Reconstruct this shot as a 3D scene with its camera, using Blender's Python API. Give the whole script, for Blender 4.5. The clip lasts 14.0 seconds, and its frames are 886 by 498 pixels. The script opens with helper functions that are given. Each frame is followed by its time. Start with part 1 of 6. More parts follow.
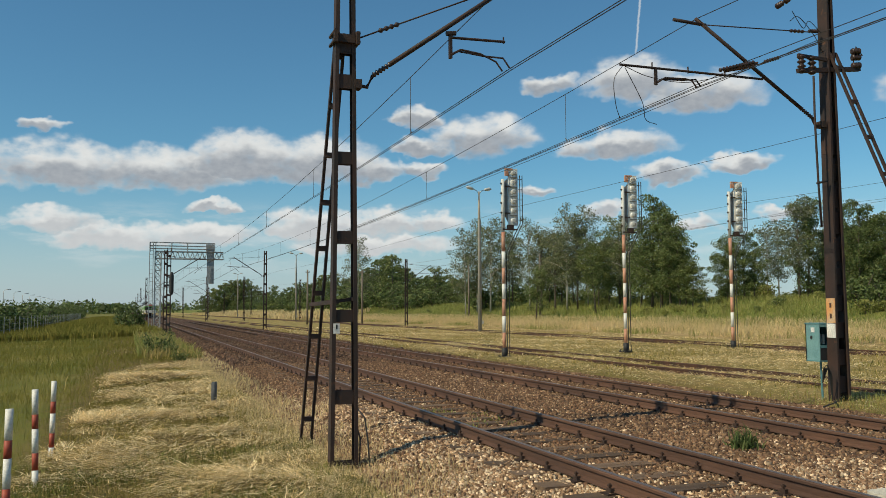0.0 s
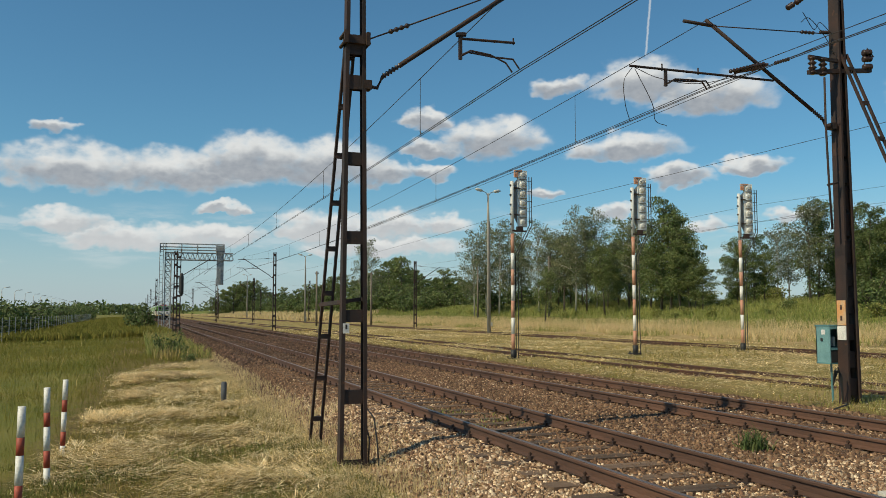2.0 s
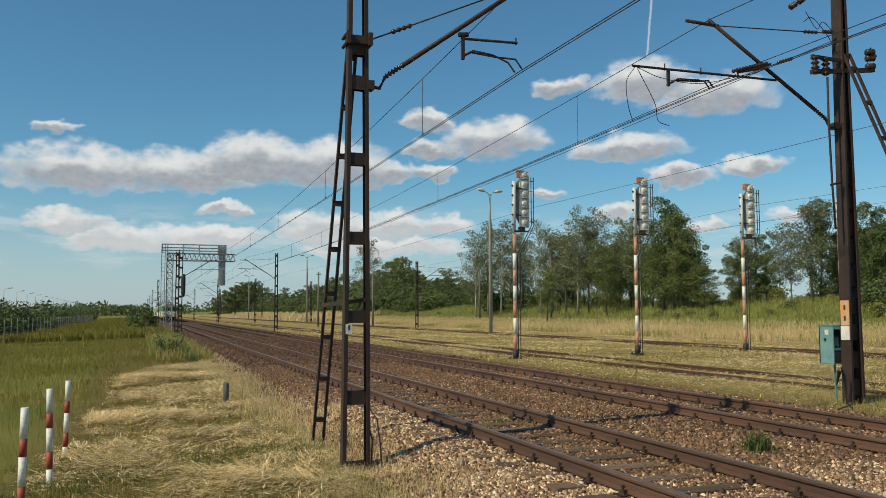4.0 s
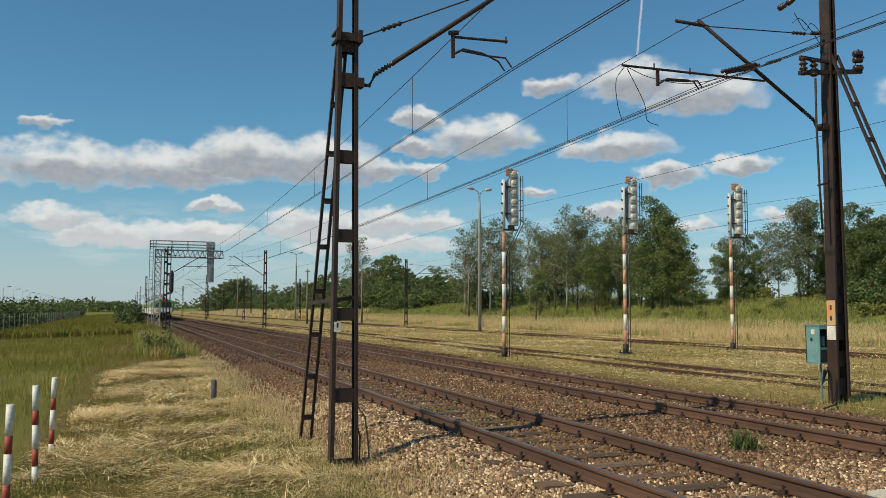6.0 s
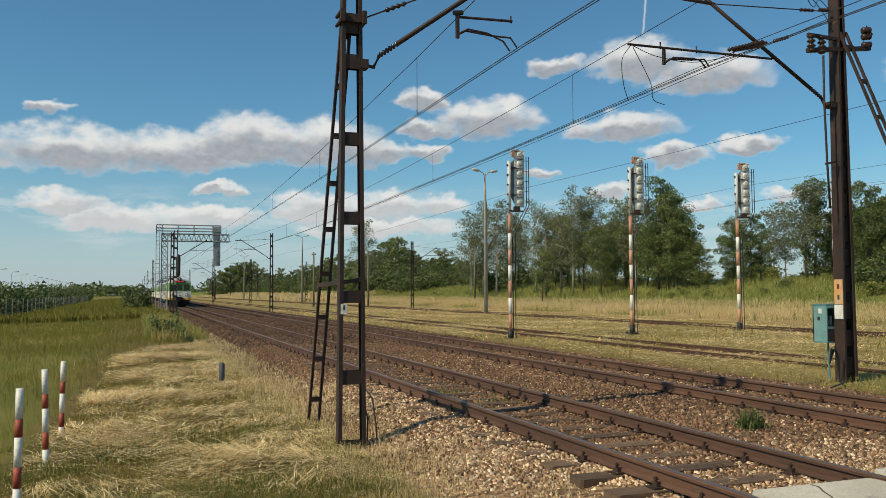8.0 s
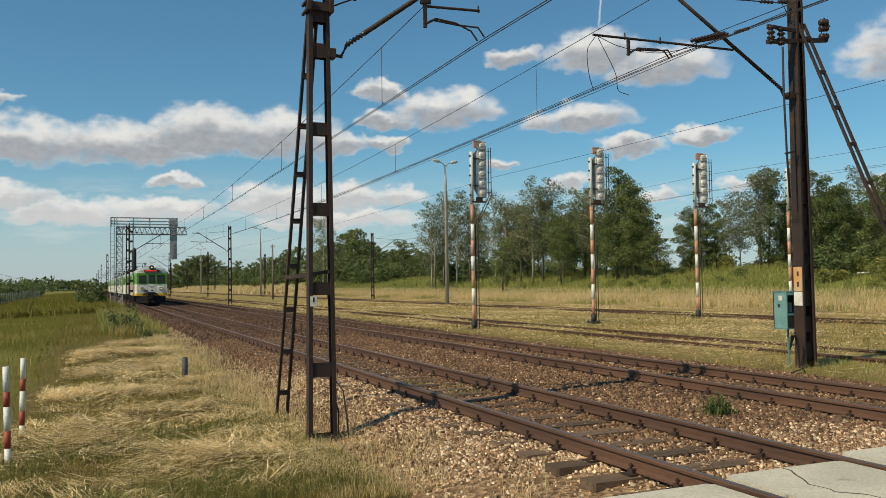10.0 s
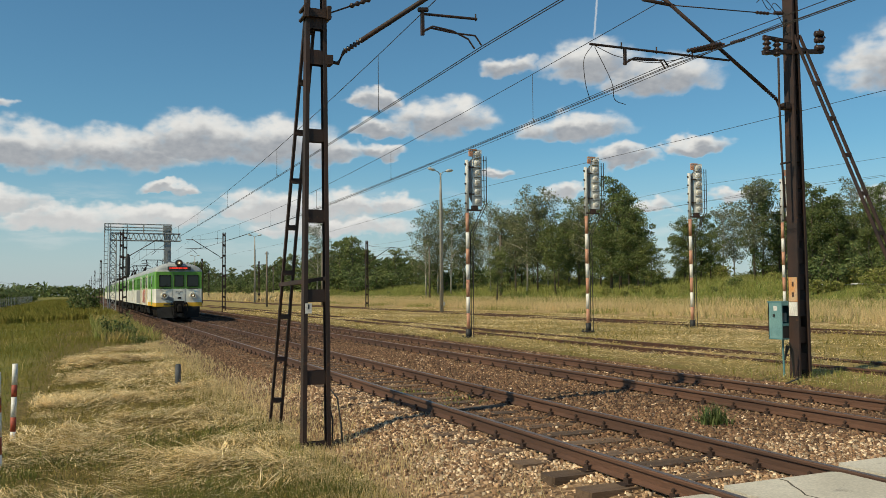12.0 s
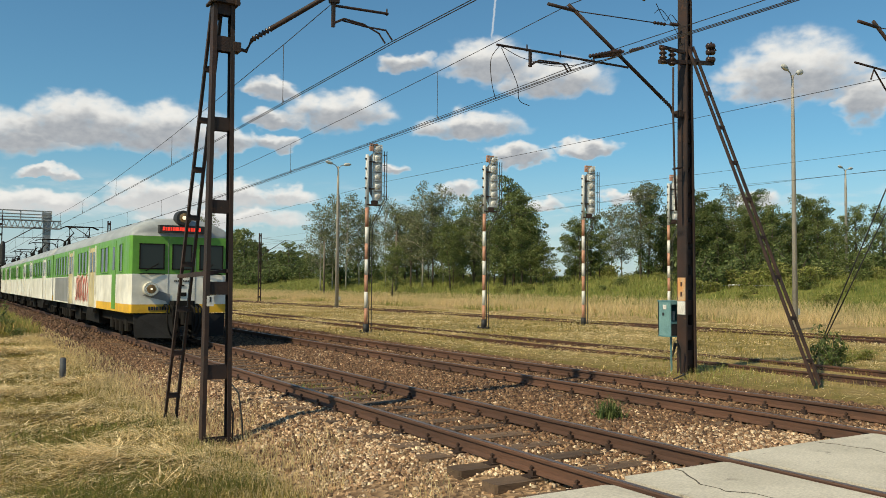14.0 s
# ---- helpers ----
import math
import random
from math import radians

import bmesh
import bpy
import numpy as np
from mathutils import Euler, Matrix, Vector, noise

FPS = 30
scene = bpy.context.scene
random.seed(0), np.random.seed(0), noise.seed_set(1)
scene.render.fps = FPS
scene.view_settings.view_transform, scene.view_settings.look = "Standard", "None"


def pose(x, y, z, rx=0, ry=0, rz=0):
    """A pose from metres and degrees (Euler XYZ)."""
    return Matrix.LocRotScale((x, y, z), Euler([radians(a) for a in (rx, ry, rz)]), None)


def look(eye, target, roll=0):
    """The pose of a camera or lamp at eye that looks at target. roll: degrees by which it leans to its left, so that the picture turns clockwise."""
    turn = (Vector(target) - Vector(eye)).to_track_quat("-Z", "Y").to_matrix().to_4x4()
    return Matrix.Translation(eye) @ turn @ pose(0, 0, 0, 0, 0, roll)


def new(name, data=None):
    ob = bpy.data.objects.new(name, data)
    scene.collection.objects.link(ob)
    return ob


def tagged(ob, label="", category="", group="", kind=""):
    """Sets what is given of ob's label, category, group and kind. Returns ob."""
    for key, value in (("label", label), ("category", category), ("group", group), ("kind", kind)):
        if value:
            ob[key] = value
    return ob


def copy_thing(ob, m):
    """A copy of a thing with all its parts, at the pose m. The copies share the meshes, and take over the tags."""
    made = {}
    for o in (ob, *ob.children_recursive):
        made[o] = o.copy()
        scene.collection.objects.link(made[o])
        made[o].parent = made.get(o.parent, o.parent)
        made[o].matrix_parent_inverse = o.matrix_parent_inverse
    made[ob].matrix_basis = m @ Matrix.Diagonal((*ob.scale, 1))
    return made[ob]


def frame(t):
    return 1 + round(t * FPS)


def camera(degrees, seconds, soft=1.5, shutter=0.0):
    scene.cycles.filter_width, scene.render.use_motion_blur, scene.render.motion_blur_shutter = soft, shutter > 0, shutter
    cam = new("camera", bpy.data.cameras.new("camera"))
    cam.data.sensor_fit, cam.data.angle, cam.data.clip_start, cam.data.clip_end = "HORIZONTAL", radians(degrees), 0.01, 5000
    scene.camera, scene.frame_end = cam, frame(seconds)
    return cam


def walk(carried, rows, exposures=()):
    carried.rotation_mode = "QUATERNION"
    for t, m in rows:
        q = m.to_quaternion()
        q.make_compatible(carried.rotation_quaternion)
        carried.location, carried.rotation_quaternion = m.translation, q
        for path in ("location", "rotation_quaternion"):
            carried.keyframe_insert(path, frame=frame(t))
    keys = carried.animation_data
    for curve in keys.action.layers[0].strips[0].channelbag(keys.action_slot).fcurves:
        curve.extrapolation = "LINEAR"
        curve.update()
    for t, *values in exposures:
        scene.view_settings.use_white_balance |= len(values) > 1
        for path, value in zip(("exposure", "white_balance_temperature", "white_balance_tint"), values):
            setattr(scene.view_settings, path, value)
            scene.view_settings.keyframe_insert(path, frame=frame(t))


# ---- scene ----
cam = camera(56.0, 14.0, soft=0.35)
PATH = [
    (0, (-0.019, -0.006, 1.597), (0.685, 1.86, 1.742), -0.3),
    (0.5, (-0.025, -0.019, 1.577), (0.674, 1.849, 1.73), -0.5),
    (1, (-0.036, -0.03, 1.577), (0.666, 1.836, 1.731), -0.4),
    (1.5, (-0.033, -0.02, 1.579), (0.66, 1.85, 1.734), -0.1),
    (2, (-0.032, -0.024, 1.574), (0.652, 1.85, 1.724), -0.1),
    (2.5, (-0.036, -0.023, 1.578), (0.643, 1.852, 1.729), -0.2),
    (3, (-0.039, -0.014, 1.577), (0.637, 1.862, 1.73), -0.1),
    (5.5, (-0.042, 0.004, 1.576), (0.654, 1.874, 1.724), -0.1),
    (6, (-0.035, -0.005, 1.579), (0.669, 1.861, 1.725), 0.1),
    (6.5, (-0.04, -0.004, 1.572), (0.664, 1.863, 1.697), -0.3),
    (7, (-0.034, 0.001, 1.569), (0.664, 1.872, 1.69), -0.3),
    (7.5, (-0.034, 0.004, 1.567), (0.661, 1.876, 1.677), -0.2),
    (8, (-0.033, 0.009, 1.575), (0.659, 1.883, 1.678), -0.3),
    (10.3, (-0.159, 0.104, 1.572), (0.629, 1.941, 1.652), -0.9),
    (10.5, (-0.144, 0.1, 1.563), (0.631, 1.942, 1.643), -1.1),
    (11, (-0.131, 0.066, 1.562), (0.635, 1.912, 1.641), -0.3),
    (11.5, (-0.121, 0.093, 1.557), (0.645, 1.939, 1.637), 0.0),
    (12, (-0.158, 0.135, 1.565), (0.638, 1.968, 1.666), -0.5),
    (12.5, (-0.207, 0.191, 1.559), (0.648, 1.996, 1.663), -0.3),
    (13, (-0.278, 0.22, 1.553), (0.657, 1.985, 1.67), -1.2),
    (13.5, (-0.314, 0.199, 1.576), (0.658, 1.945, 1.669), -1.2),
    (14, (-0.318, 0.191, 1.56), (0.703, 1.908, 1.65), 0.4),
]
walk(cam, [(t, look(eye, target, roll)) for t, eye, target, roll in PATH],
     exposures=[(0, -0.25, 6430, 7), (6, -0.25, 6430, 7), (8, -0.22, 6500, 8), (11, -0.22, 6660, 8), (13, -0.22, 6640, 8), (14, -0.08, 6700, 8)])

# ---- light: afternoon sun from behind and to the left, blue sky with cumulus ----
SUN_EL, SUN_ROT = 44.0, 255.2
sun_data = bpy.data.lights.new("sun", "SUN")
sun_data.energy, sun_data.angle, sun_data.color = 5.0, radians(0.55), (1.0, 0.865, 0.60)
sun = new("sun", sun_data)
sun.matrix_world = look((-60, -16, 60), (-60 + 0.967 * 10, -16 + 0.255 * 10, 60 - math.tan(radians(SUN_EL)) * 10))

# cumulus clouds: bearing from the line of the tracks, height, half width, half height (degrees)
CLOUDS = [(-3.7, 8.9, 4.7, 1.5), (2.4, 9.0, 5.1, 1.4), (7.1, 10.0, 4.0, 1.7), (12.0, 9.8, 4.3, 1.7), (15.7, 9.4, 2.1, 0.9),
          (19.0, 13.0, 1.7, 0.8), (23.4, 11.6, 3.7, 1.4), (19.2, 11.0, 1.8, 0.7), (18.8, 9.4, 1.8, 0.6), (32.6, 10.8, 3.5, 1.0),
          (28.3, 15.1, 1.9, 0.7), (33.8, 15.0, 3.5, 1.5), (38.2, 13.8, 4.0, 1.3), (35.8, 8.9, 2.2, 0.7), (40.3, 9.4, 2.1, 0.7),
          (5.2, 6.8, 1.8, 0.4), (-5.4, 11.4, 1.1, 0.5), (53.8, 13.3, 4.3, 2.2), (51.7, 5.6, 1.7, 0.7), (57.7, 11.5, 1.8, 1.7)]
LOW_CLOUDS = [(-4.5, 5.6, 2.2, 0.6), (-0.9, 4.7, 3.4, 0.7), (4.3, 4.9, 3.4, 0.65), (12.1, 5.5, 3.0, 0.9), (16.7, 5.8, 2.4, 0.8), (20.1, 6.0, 2.0, 0.55),
              (15.5, 4.4, 5.0, 0.6), (31.5, 6.6, 1.3, 0.5), (37.8, 5.5, 1.3, 0.45), (43.0, 6.0, 1.5, 0.4), (27.0, 8.0, 1.2, 0.35)]


class Nodes:
    """Short hand for wiring nodes."""

    def __init__(self, tree):
        self.t = tree
        tree.nodes.clear()

    def put(self, kind, values=None):
        n = self.t.nodes.new(kind)
        if kind == "ShaderNodeMix":
            n.data_type, n.clamp_factor = "RGBA", True
        elif kind == "ShaderNodeMapRange":
            n.interpolation_type = "SMOOTHSTEP"
        for k, v in (values or {}).items():
            if isinstance(v, bpy.types.NodeSocket):
                self.t.links.new(v, n.inputs[k])
            else:
                n.inputs[k].default_value = v
        return n

    def m(self, op, a, b=0.0, c=0.0, clamp=False):
        n = self.put("ShaderNodeMath", {0: a, 1: b, 2: c})
        n.operation, n.use_clamp = op, clamp
        return n.outputs[0]

    def mix(self, f, a, b, blend="MIX"):
        n = self.put("ShaderNodeMix")
        n.blend_type = blend
        for k, v in ((0, f), (6, a), (7, b)):
            if isinstance(v, bpy.types.NodeSocket):
                self.t.links.new(v, n.inputs[k])
            else:
                n.inputs[k].default_value = v
        return n.outputs[2]

    def noise(self, vec, scale, detail=3.0, rough=0.55):
        return self.put("ShaderNodeTexNoise", {"Vector": vec, "Scale": scale, "Detail": detail, "Roughness": rough}).outputs[0]

    def span(self, v, a, b, lo=0.0, hi=1.0):
        return self.put("ShaderNodeMapRange", {0: v, 1: a, 2: b, 3: lo, 4: hi}).outputs[0]


def build_world():
    world = bpy.data.worlds.new("sky")
    scene.world = world
    world.use_nodes = True
    n = Nodes(world.node_tree)
    sky = n.put("ShaderNodeTexSky")
    sky.sky_type, sky.sun_disc, sky.sun_elevation, sky.sun_rotation = "NISHITA", False, radians(SUN_EL), radians(SUN_ROT)
    sky.air_density, sky.dust_density, sky.ozone_density, sky.altitude = 1.0, 0.6, 2.6, 100
    way = n.put("ShaderNodeTexCoord").outputs["Generated"]
    xyz = n.put("ShaderNodeSeparateXYZ", {0: way}).outputs
    az = n.m("MULTIPLY", n.m("ARCTAN2", xyz[0], xyz[1]), 57.2958)
    el = n.m("MULTIPLY", n.m("ARCSINE", xyz[2]), 57.2958)
    flat = n.put("ShaderNodeCombineXYZ", {0: az, 1: n.m("MULTIPLY", el, 1.5), 2: 0.0}).outputs[0]
    # ragged, lumpy outlines
    bend_a = n.m("ADD", n.m("MULTIPLY", n.m("SUBTRACT", n.noise(flat, 0.40, 3.0, 0.5), 0.5), 3.6), n.m("MULTIPLY", n.m("SUBTRACT", n.noise(flat, 1.3, 2.0, 0.45), 0.5), 0.8))
    up = n.put("ShaderNodeVectorMath", {0: flat, 1: (31.0, 17.0, 5.0)}).outputs[0]
    bend_e = n.m("ADD", n.m("MULTIPLY", n.m("SUBTRACT", n.noise(up, 0.40, 3.0, 0.5), 0.5), 2.0), n.m("MULTIPLY", n.m("SUBTRACT", n.noise(up, 1.3, 2.0, 0.45), 0.5), 0.6))
    cloud_az, cloud_el = n.m("ADD", az, bend_a), n.m("ADD", el, bend_e)
    lump = n.noise(flat, 0.55, 4.0, 0.52)
    fine = n.noise(flat, 1.6, 3.0, 0.5)
    field, shade = 0.0, 0.0
    for a, e, w, h in CLOUDS + [(a, e, w * 1.2, h * 1.3) for a, e, w, h in LOW_CLOUDS]:
        u = n.m("MULTIPLY", n.m("SUBTRACT", cloud_az, a), 0.80 / w)
        v = n.m("MULTIPLY", n.m("SUBTRACT", cloud_el, e), 0.70 / h)
        # flat bases: the lower half falls off faster
        v2 = n.m("MULTIPLY", n.m("MINIMUM", v, 0.0), 0.45)
        v3 = n.m("ADD", v, v2)
        d = n.m("SUBTRACT", 1.0, n.m("ADD", n.m("MULTIPLY", u, u), n.m("MULTIPLY", v3, v3)))
        d = n.m("MAXIMUM", d, 0.0)
        field = n.m("MAXIMUM", field, d)
        shade = n.m("MAXIMUM", shade, n.m("MULTIPLY", d, n.m("SUBTRACT", 0.62, v)))
    # a low bank of far clouds over the horizon, and loose scattered ones over the rest of the sky
    low = n.noise(n.put("ShaderNodeCombineXYZ", {0: n.m("MULTIPLY", az, 0.20), 1: n.m("MULTIPLY", el, 0.95), 2: 3.1}).outputs[0], 1.0, 5.0, 0.55)
    band = n.m("MULTIPLY", n.span(el, 1.5, 4.5), n.span(el, 5.6, 7.6, 1.0, 0.0))
    bank = n.m("MULTIPLY", n.span(low, 0.46, 0.66), band)
    rest = n.noise(way, 3.2, 6.0, 0.6)
    aside = n.m("MAXIMUM", n.span(az, -12.0, -30.0), n.m("MAXIMUM", n.span(az, 62.0, 80.0), n.span(el, 26.0, 40.0)))
    loose = n.m("MULTIPLY", n.span(rest, 0.56, 0.70), aside)
    puff = n.put("ShaderNodeTexVoronoi", {"Vector": n.put("ShaderNodeVectorMath", {0: flat, 1: n.put("ShaderNodeCombineXYZ", {0: fine, 1: lump, 2: 0.0}).outputs[0]}).outputs[0], "Scale": 0.9})
    puff.feature = "SMOOTH_F1"
    bulge = n.m("SUBTRACT", 0.55, puff.outputs["Distance"])
    body = n.m("ADD", n.m("MULTIPLY", field, 1.7), n.m("ADD", n.m("MULTIPLY", n.m("SUBTRACT", lump, 0.5), 2.0), n.m("ADD", n.m("MULTIPLY", n.m("SUBTRACT", fine, 0.5), 0.9), n.m("MULTIPLY", bulge, 0.9))))
    mask = n.m("MULTIPLY", n.span(body, -0.25, 1.65), n.span(field, 0.0, 0.55))
    # the contrail
    line = n.m("SUBTRACT", az, n.m("ADD", 34.36, n.m("MULTIPLY", n.m("SUBTRACT", el, 20.0), 0.106)))
    wob = n.m("MULTIPLY", n.m("SUBTRACT", fine, 0.5), 0.18)
    trail = n.m("MULTIPLY", n.span(n.m("ABSOLUTE", n.m("ADD", line, wob)), 0.01, 0.11, 1.0, 0.0), n.m("MULTIPLY", n.span(el, 15.6, 17.5), n.span(el, 21.0, 24.0, 0.55, 0.0)))
    every = n.m("MAXIMUM", n.m("MAXIMUM", mask, n.m("MULTIPLY", bank, 0.35)), n.m("MAXIMUM", n.m("MULTIPLY", loose, 0.8), trail))
    grey = n.m("MULTIPLY", n.m("ADD", n.span(shade, 0.06, 0.62), n.m("MULTIPLY", n.m("SUBTRACT", fine, 0.5), 0.5)), n.span(el, 4.0, 9.0, 0.4, 0.9), clamp=True)
    white = n.mix(grey, (0.91, 0.905, 0.89, 1), (0.38, 0.41, 0.46, 1))
    haze = n.mix(n.span(el, -1.0, 10.0, 0.70, 0.0), n.mix(1.0, sky.outputs[0], (0.0695, 0.111, 0.118, 1), "MULTIPLY"), (0.60, 0.655, 0.735, 1))
    col = n.mix(every, haze, white)
    out = n.put("ShaderNodeBackground", {0: col, 1: 1.0})
    n.put("ShaderNodeOutputWorld", {0: out.outputs[0]})


build_world()

# ---- materials ----


def material(name, colours, scale=4.0, rough=0.7, metal=0.0, bump=0.0, fine=40.0, island=0.0, wear=None, spec=0.4, through_light=0.0, piece=0.0, stretch=(1, 1, 1), emit=0.0):
    """Two colours mixed by a coarse noise, darkened and lightened by a fine one; island: variation from piece to piece of a mesh."""
    m = bpy.data.materials.new(name)
    m.use_nodes = True
    n = Nodes(m.node_tree)
    pos = n.put("ShaderNodeTexCoord").outputs["Object"]
    pos = n.put("ShaderNodeMapping", {0: pos, 3: stretch}).outputs[0]
    a, b = [(*c, 1) for c in colours[:2]]
    coarse = n.noise(pos, scale, 4.0)
    grain = n.noise(pos, fine, 3.0)
    col = n.mix(n.span(coarse, 0.35, 0.65), a, b)
    if island:
        rnd = n.put("ShaderNodeNewGeometry").outputs["Random Per Island"]
        if len(colours) > 2:
            col = n.mix(n.span(rnd, 0.35, 0.9), col, (*colours[2], 1))
        rnd2 = n.m("FRACT", n.m("MULTIPLY", rnd, 7.31))
        col = n.mix(1.0, col, n.put("ShaderNodeCombineColor", {i: n.span(rnd2, 0, 1, 1 - island, 1 + island) for i in range(3)}).outputs[0], "MULTIPLY")
    if piece:
        rnd = n.put("ShaderNodeObjectInfo").outputs["Random"]
        col = n.mix(1.0, col, n.put("ShaderNodeCombineColor", {i: n.span(rnd, 0, 1, 1 - piece, 1 + piece) for i in range(3)}).outputs[0], "MULTIPLY")
    if wear:
        col = n.mix(n.span(n.noise(pos, scale * 2.7, 6.0, 0.7), wear[1], wear[1] + 0.12), col, (*wear[0], 1))
    g = n.span(grain, 0.25, 0.75, 0.82, 1.15)
    col = n.mix(1.0, col, n.put("ShaderNodeCombineColor", {0: g, 1: g, 2: g}).outputs[0], "MULTIPLY")
    values = {"Base Color": col, "Roughness": n.span(grain, 0.3, 0.7, max(rough - 0.1, 0.02), min(rough + 0.1, 1.0)), "Metallic": metal, "Specular IOR Level": spec}
    if bump:
        values["Normal"] = n.put("ShaderNodeBump", {"Strength": bump, "Distance": 0.02, "Height": n.m("ADD", grain, n.m("MULTIPLY", coarse, 0.5))}).outputs[0]
    if emit:
        values["Emission Color"], values["Emission Strength"] = col, emit
    p = n.put("ShaderNodeBsdfPrincipled", values)
    s = p.outputs[0]
    if through_light:
        t = n.put("ShaderNodeBsdfTranslucent", {0: col}).outputs[0]
        s = n.put("ShaderNodeMixShader", {0: through_light, 1: s, 2: t}).outputs[0]
    n.put("ShaderNodeOutputMaterial", {0: s})
    return m


def glass_material(name, tint):
    m = bpy.data.materials.new(name)
    m.use_nodes = True
    n = Nodes(m.node_tree)
    p = n.put("ShaderNodeBsdfPrincipled", {"Base Color": (*tint, 1), "Roughness": 0.05, "Specular IOR Level": 0.35})
    n.put("ShaderNodeOutputMaterial", {0: p.outputs[0]})
    return m


RUST = material("rusty_steel", [(0.11, 0.052, 0.034), (0.062, 0.036, 0.028)], 3.0, 0.75, 0.15, 0.25, 60, wear=((0.17, 0.075, 0.036), 0.58))
MAST_DARK = material("weathered_dark_steel", [(0.050, 0.027, 0.021), (0.028, 0.020, 0.018)], 2.0, 0.7, 0.1, 0.2, 50, wear=((0.10, 0.045, 0.024), 0.60))
RAIL_SIDE = material("rusty_rail", [(0.122, 0.062, 0.040), (0.08, 0.043, 0.03)], 2.5, 0.75, 0.1, 0.2, 70, stretch=(1, 0.15, 1))
RAIL_TOP = material("rail_head", [(0.15, 0.105, 0.085), (0.19, 0.145, 0.125)], 1.5, 0.42, 0.45, 0.05, 80, stretch=(1, 0.05, 1))
TIE = material("tarred_sleeper", [(0.105, 0.067, 0.043), (0.155, 0.102, 0.065)], 5.0, 0.85, 0, 0.5, 50, piece=0.3, stretch=(0.3, 3, 3))
CLIP = material("rail_fastening", [(0.035, 0.023, 0.019), (0.06, 0.034, 0.024)], 8.0, 0.7, 0.2, 0.2, 80)
STONE = material("ballast_stone", [(0.42, 0.272, 0.158), (0.25, 0.147, 0.084), (0.62, 0.475, 0.325)], 0.5, 0.85, 0, 0.4, 50, island=0.42)
STONE_RUST = material("rust_stained_ballast", [(0.145, 0.078, 0.044), (0.10, 0.053, 0.031), (0.23, 0.14, 0.08)], 0.4, 0.9, 0, 0.4, 50, island=0.4)
STONE_FAR = material("dark_rusty_ballast", [(0.092, 0.049, 0.030), (0.062, 0.034, 0.022), (0.15, 0.088, 0.055)], 0.4, 0.9, 0, 0.4, 50, island=0.35)
CONCRETE = material("concrete", [(0.56, 0.515, 0.43), (0.46, 0.42, 0.345)], 1.3, 0.85, 0, 0.3, 45, wear=((0.25, 0.225, 0.19), 0.60))
CRACK = material("crack_dirt", [(0.10, 0.085, 0.065), (0.07, 0.06, 0.045)], 4.0, 0.95, 0, 0.2, 40)
POST_CONCRETE = material("post_concrete", [(0.36, 0.33, 0.285), (0.29, 0.265, 0.23)], 1.5, 0.85, 0, 0.2, 30)
WHITE = material("white_paint", [(0.72, 0.70, 0.66), (0.60, 0.57, 0.53)], 3.0, 0.55, 0, 0.1, 40, wear=((0.38, 0.27, 0.20), 0.68))
RED = material("red_paint", [(0.34, 0.065, 0.035), (0.26, 0.05, 0.032)], 4.0, 0.6, 0, 0.1, 40)
FADED_RED = material("faded_red_paint", [(0.50, 0.275, 0.185), (0.43, 0.20, 0.125)], 4.0, 0.65, 0, 0.1, 40, wear=((0.56, 0.44, 0.36), 0.62))
BLACK = material("black_paint", [(0.022, 0.022, 0.023), (0.035, 0.034, 0.034)], 4.0, 0.6, 0, 0.1, 40)
GALV = material("galvanised_steel", [(0.34, 0.35, 0.35), (0.25, 0.26, 0.265)], 4.0, 0.5, 0.35, 0.1, 50)
GREY_PAINT = material("light_grey_paint", [(0.53, 0.53, 0.51), (0.43, 0.43, 0.41)], 3.0, 0.55, 0, 0.1, 40, wear=((0.30, 0.25, 0.21), 0.66))
TEAL = material("teal_paint", [(0.085, 0.20, 0.215), (0.115, 0.25, 0.26)], 4.0, 0.55, 0, 0.1, 40, wear=((0.22, 0.24, 0.22), 0.66))
# lighter copy of the teal: sunlight painted into the cabinet's left wall
TEAL_LIGHT = material("lit_side_teal_paint", [(0.17, 0.31, 0.31), (0.13, 0.255, 0.265)], 4.0, 0.6, 0, 0.1, 40)
ORANGE = material("faded_orange_paint", [(0.62, 0.30, 0.11), (0.52, 0.36, 0.22)], 5.0, 0.65, 0, 0.1, 40)
INSULATOR = material("brown_porcelain", [(0.045, 0.024, 0.018), (0.03, 0.018, 0.015)], 6.0, 0.35, 0, 0.0, 30)
WIRE = material("old_copper_wire", [(0.045, 0.038, 0.034), (0.06, 0.05, 0.042)], 1.0, 0.55, 0.5, 0, 20)
WOOD_POLE = material("grey_wood", [(0.20, 0.165, 0.13), (0.14, 0.115, 0.09)], 4.0, 0.85, 0, 0.3, 40, stretch=(2, 2, 0.2))


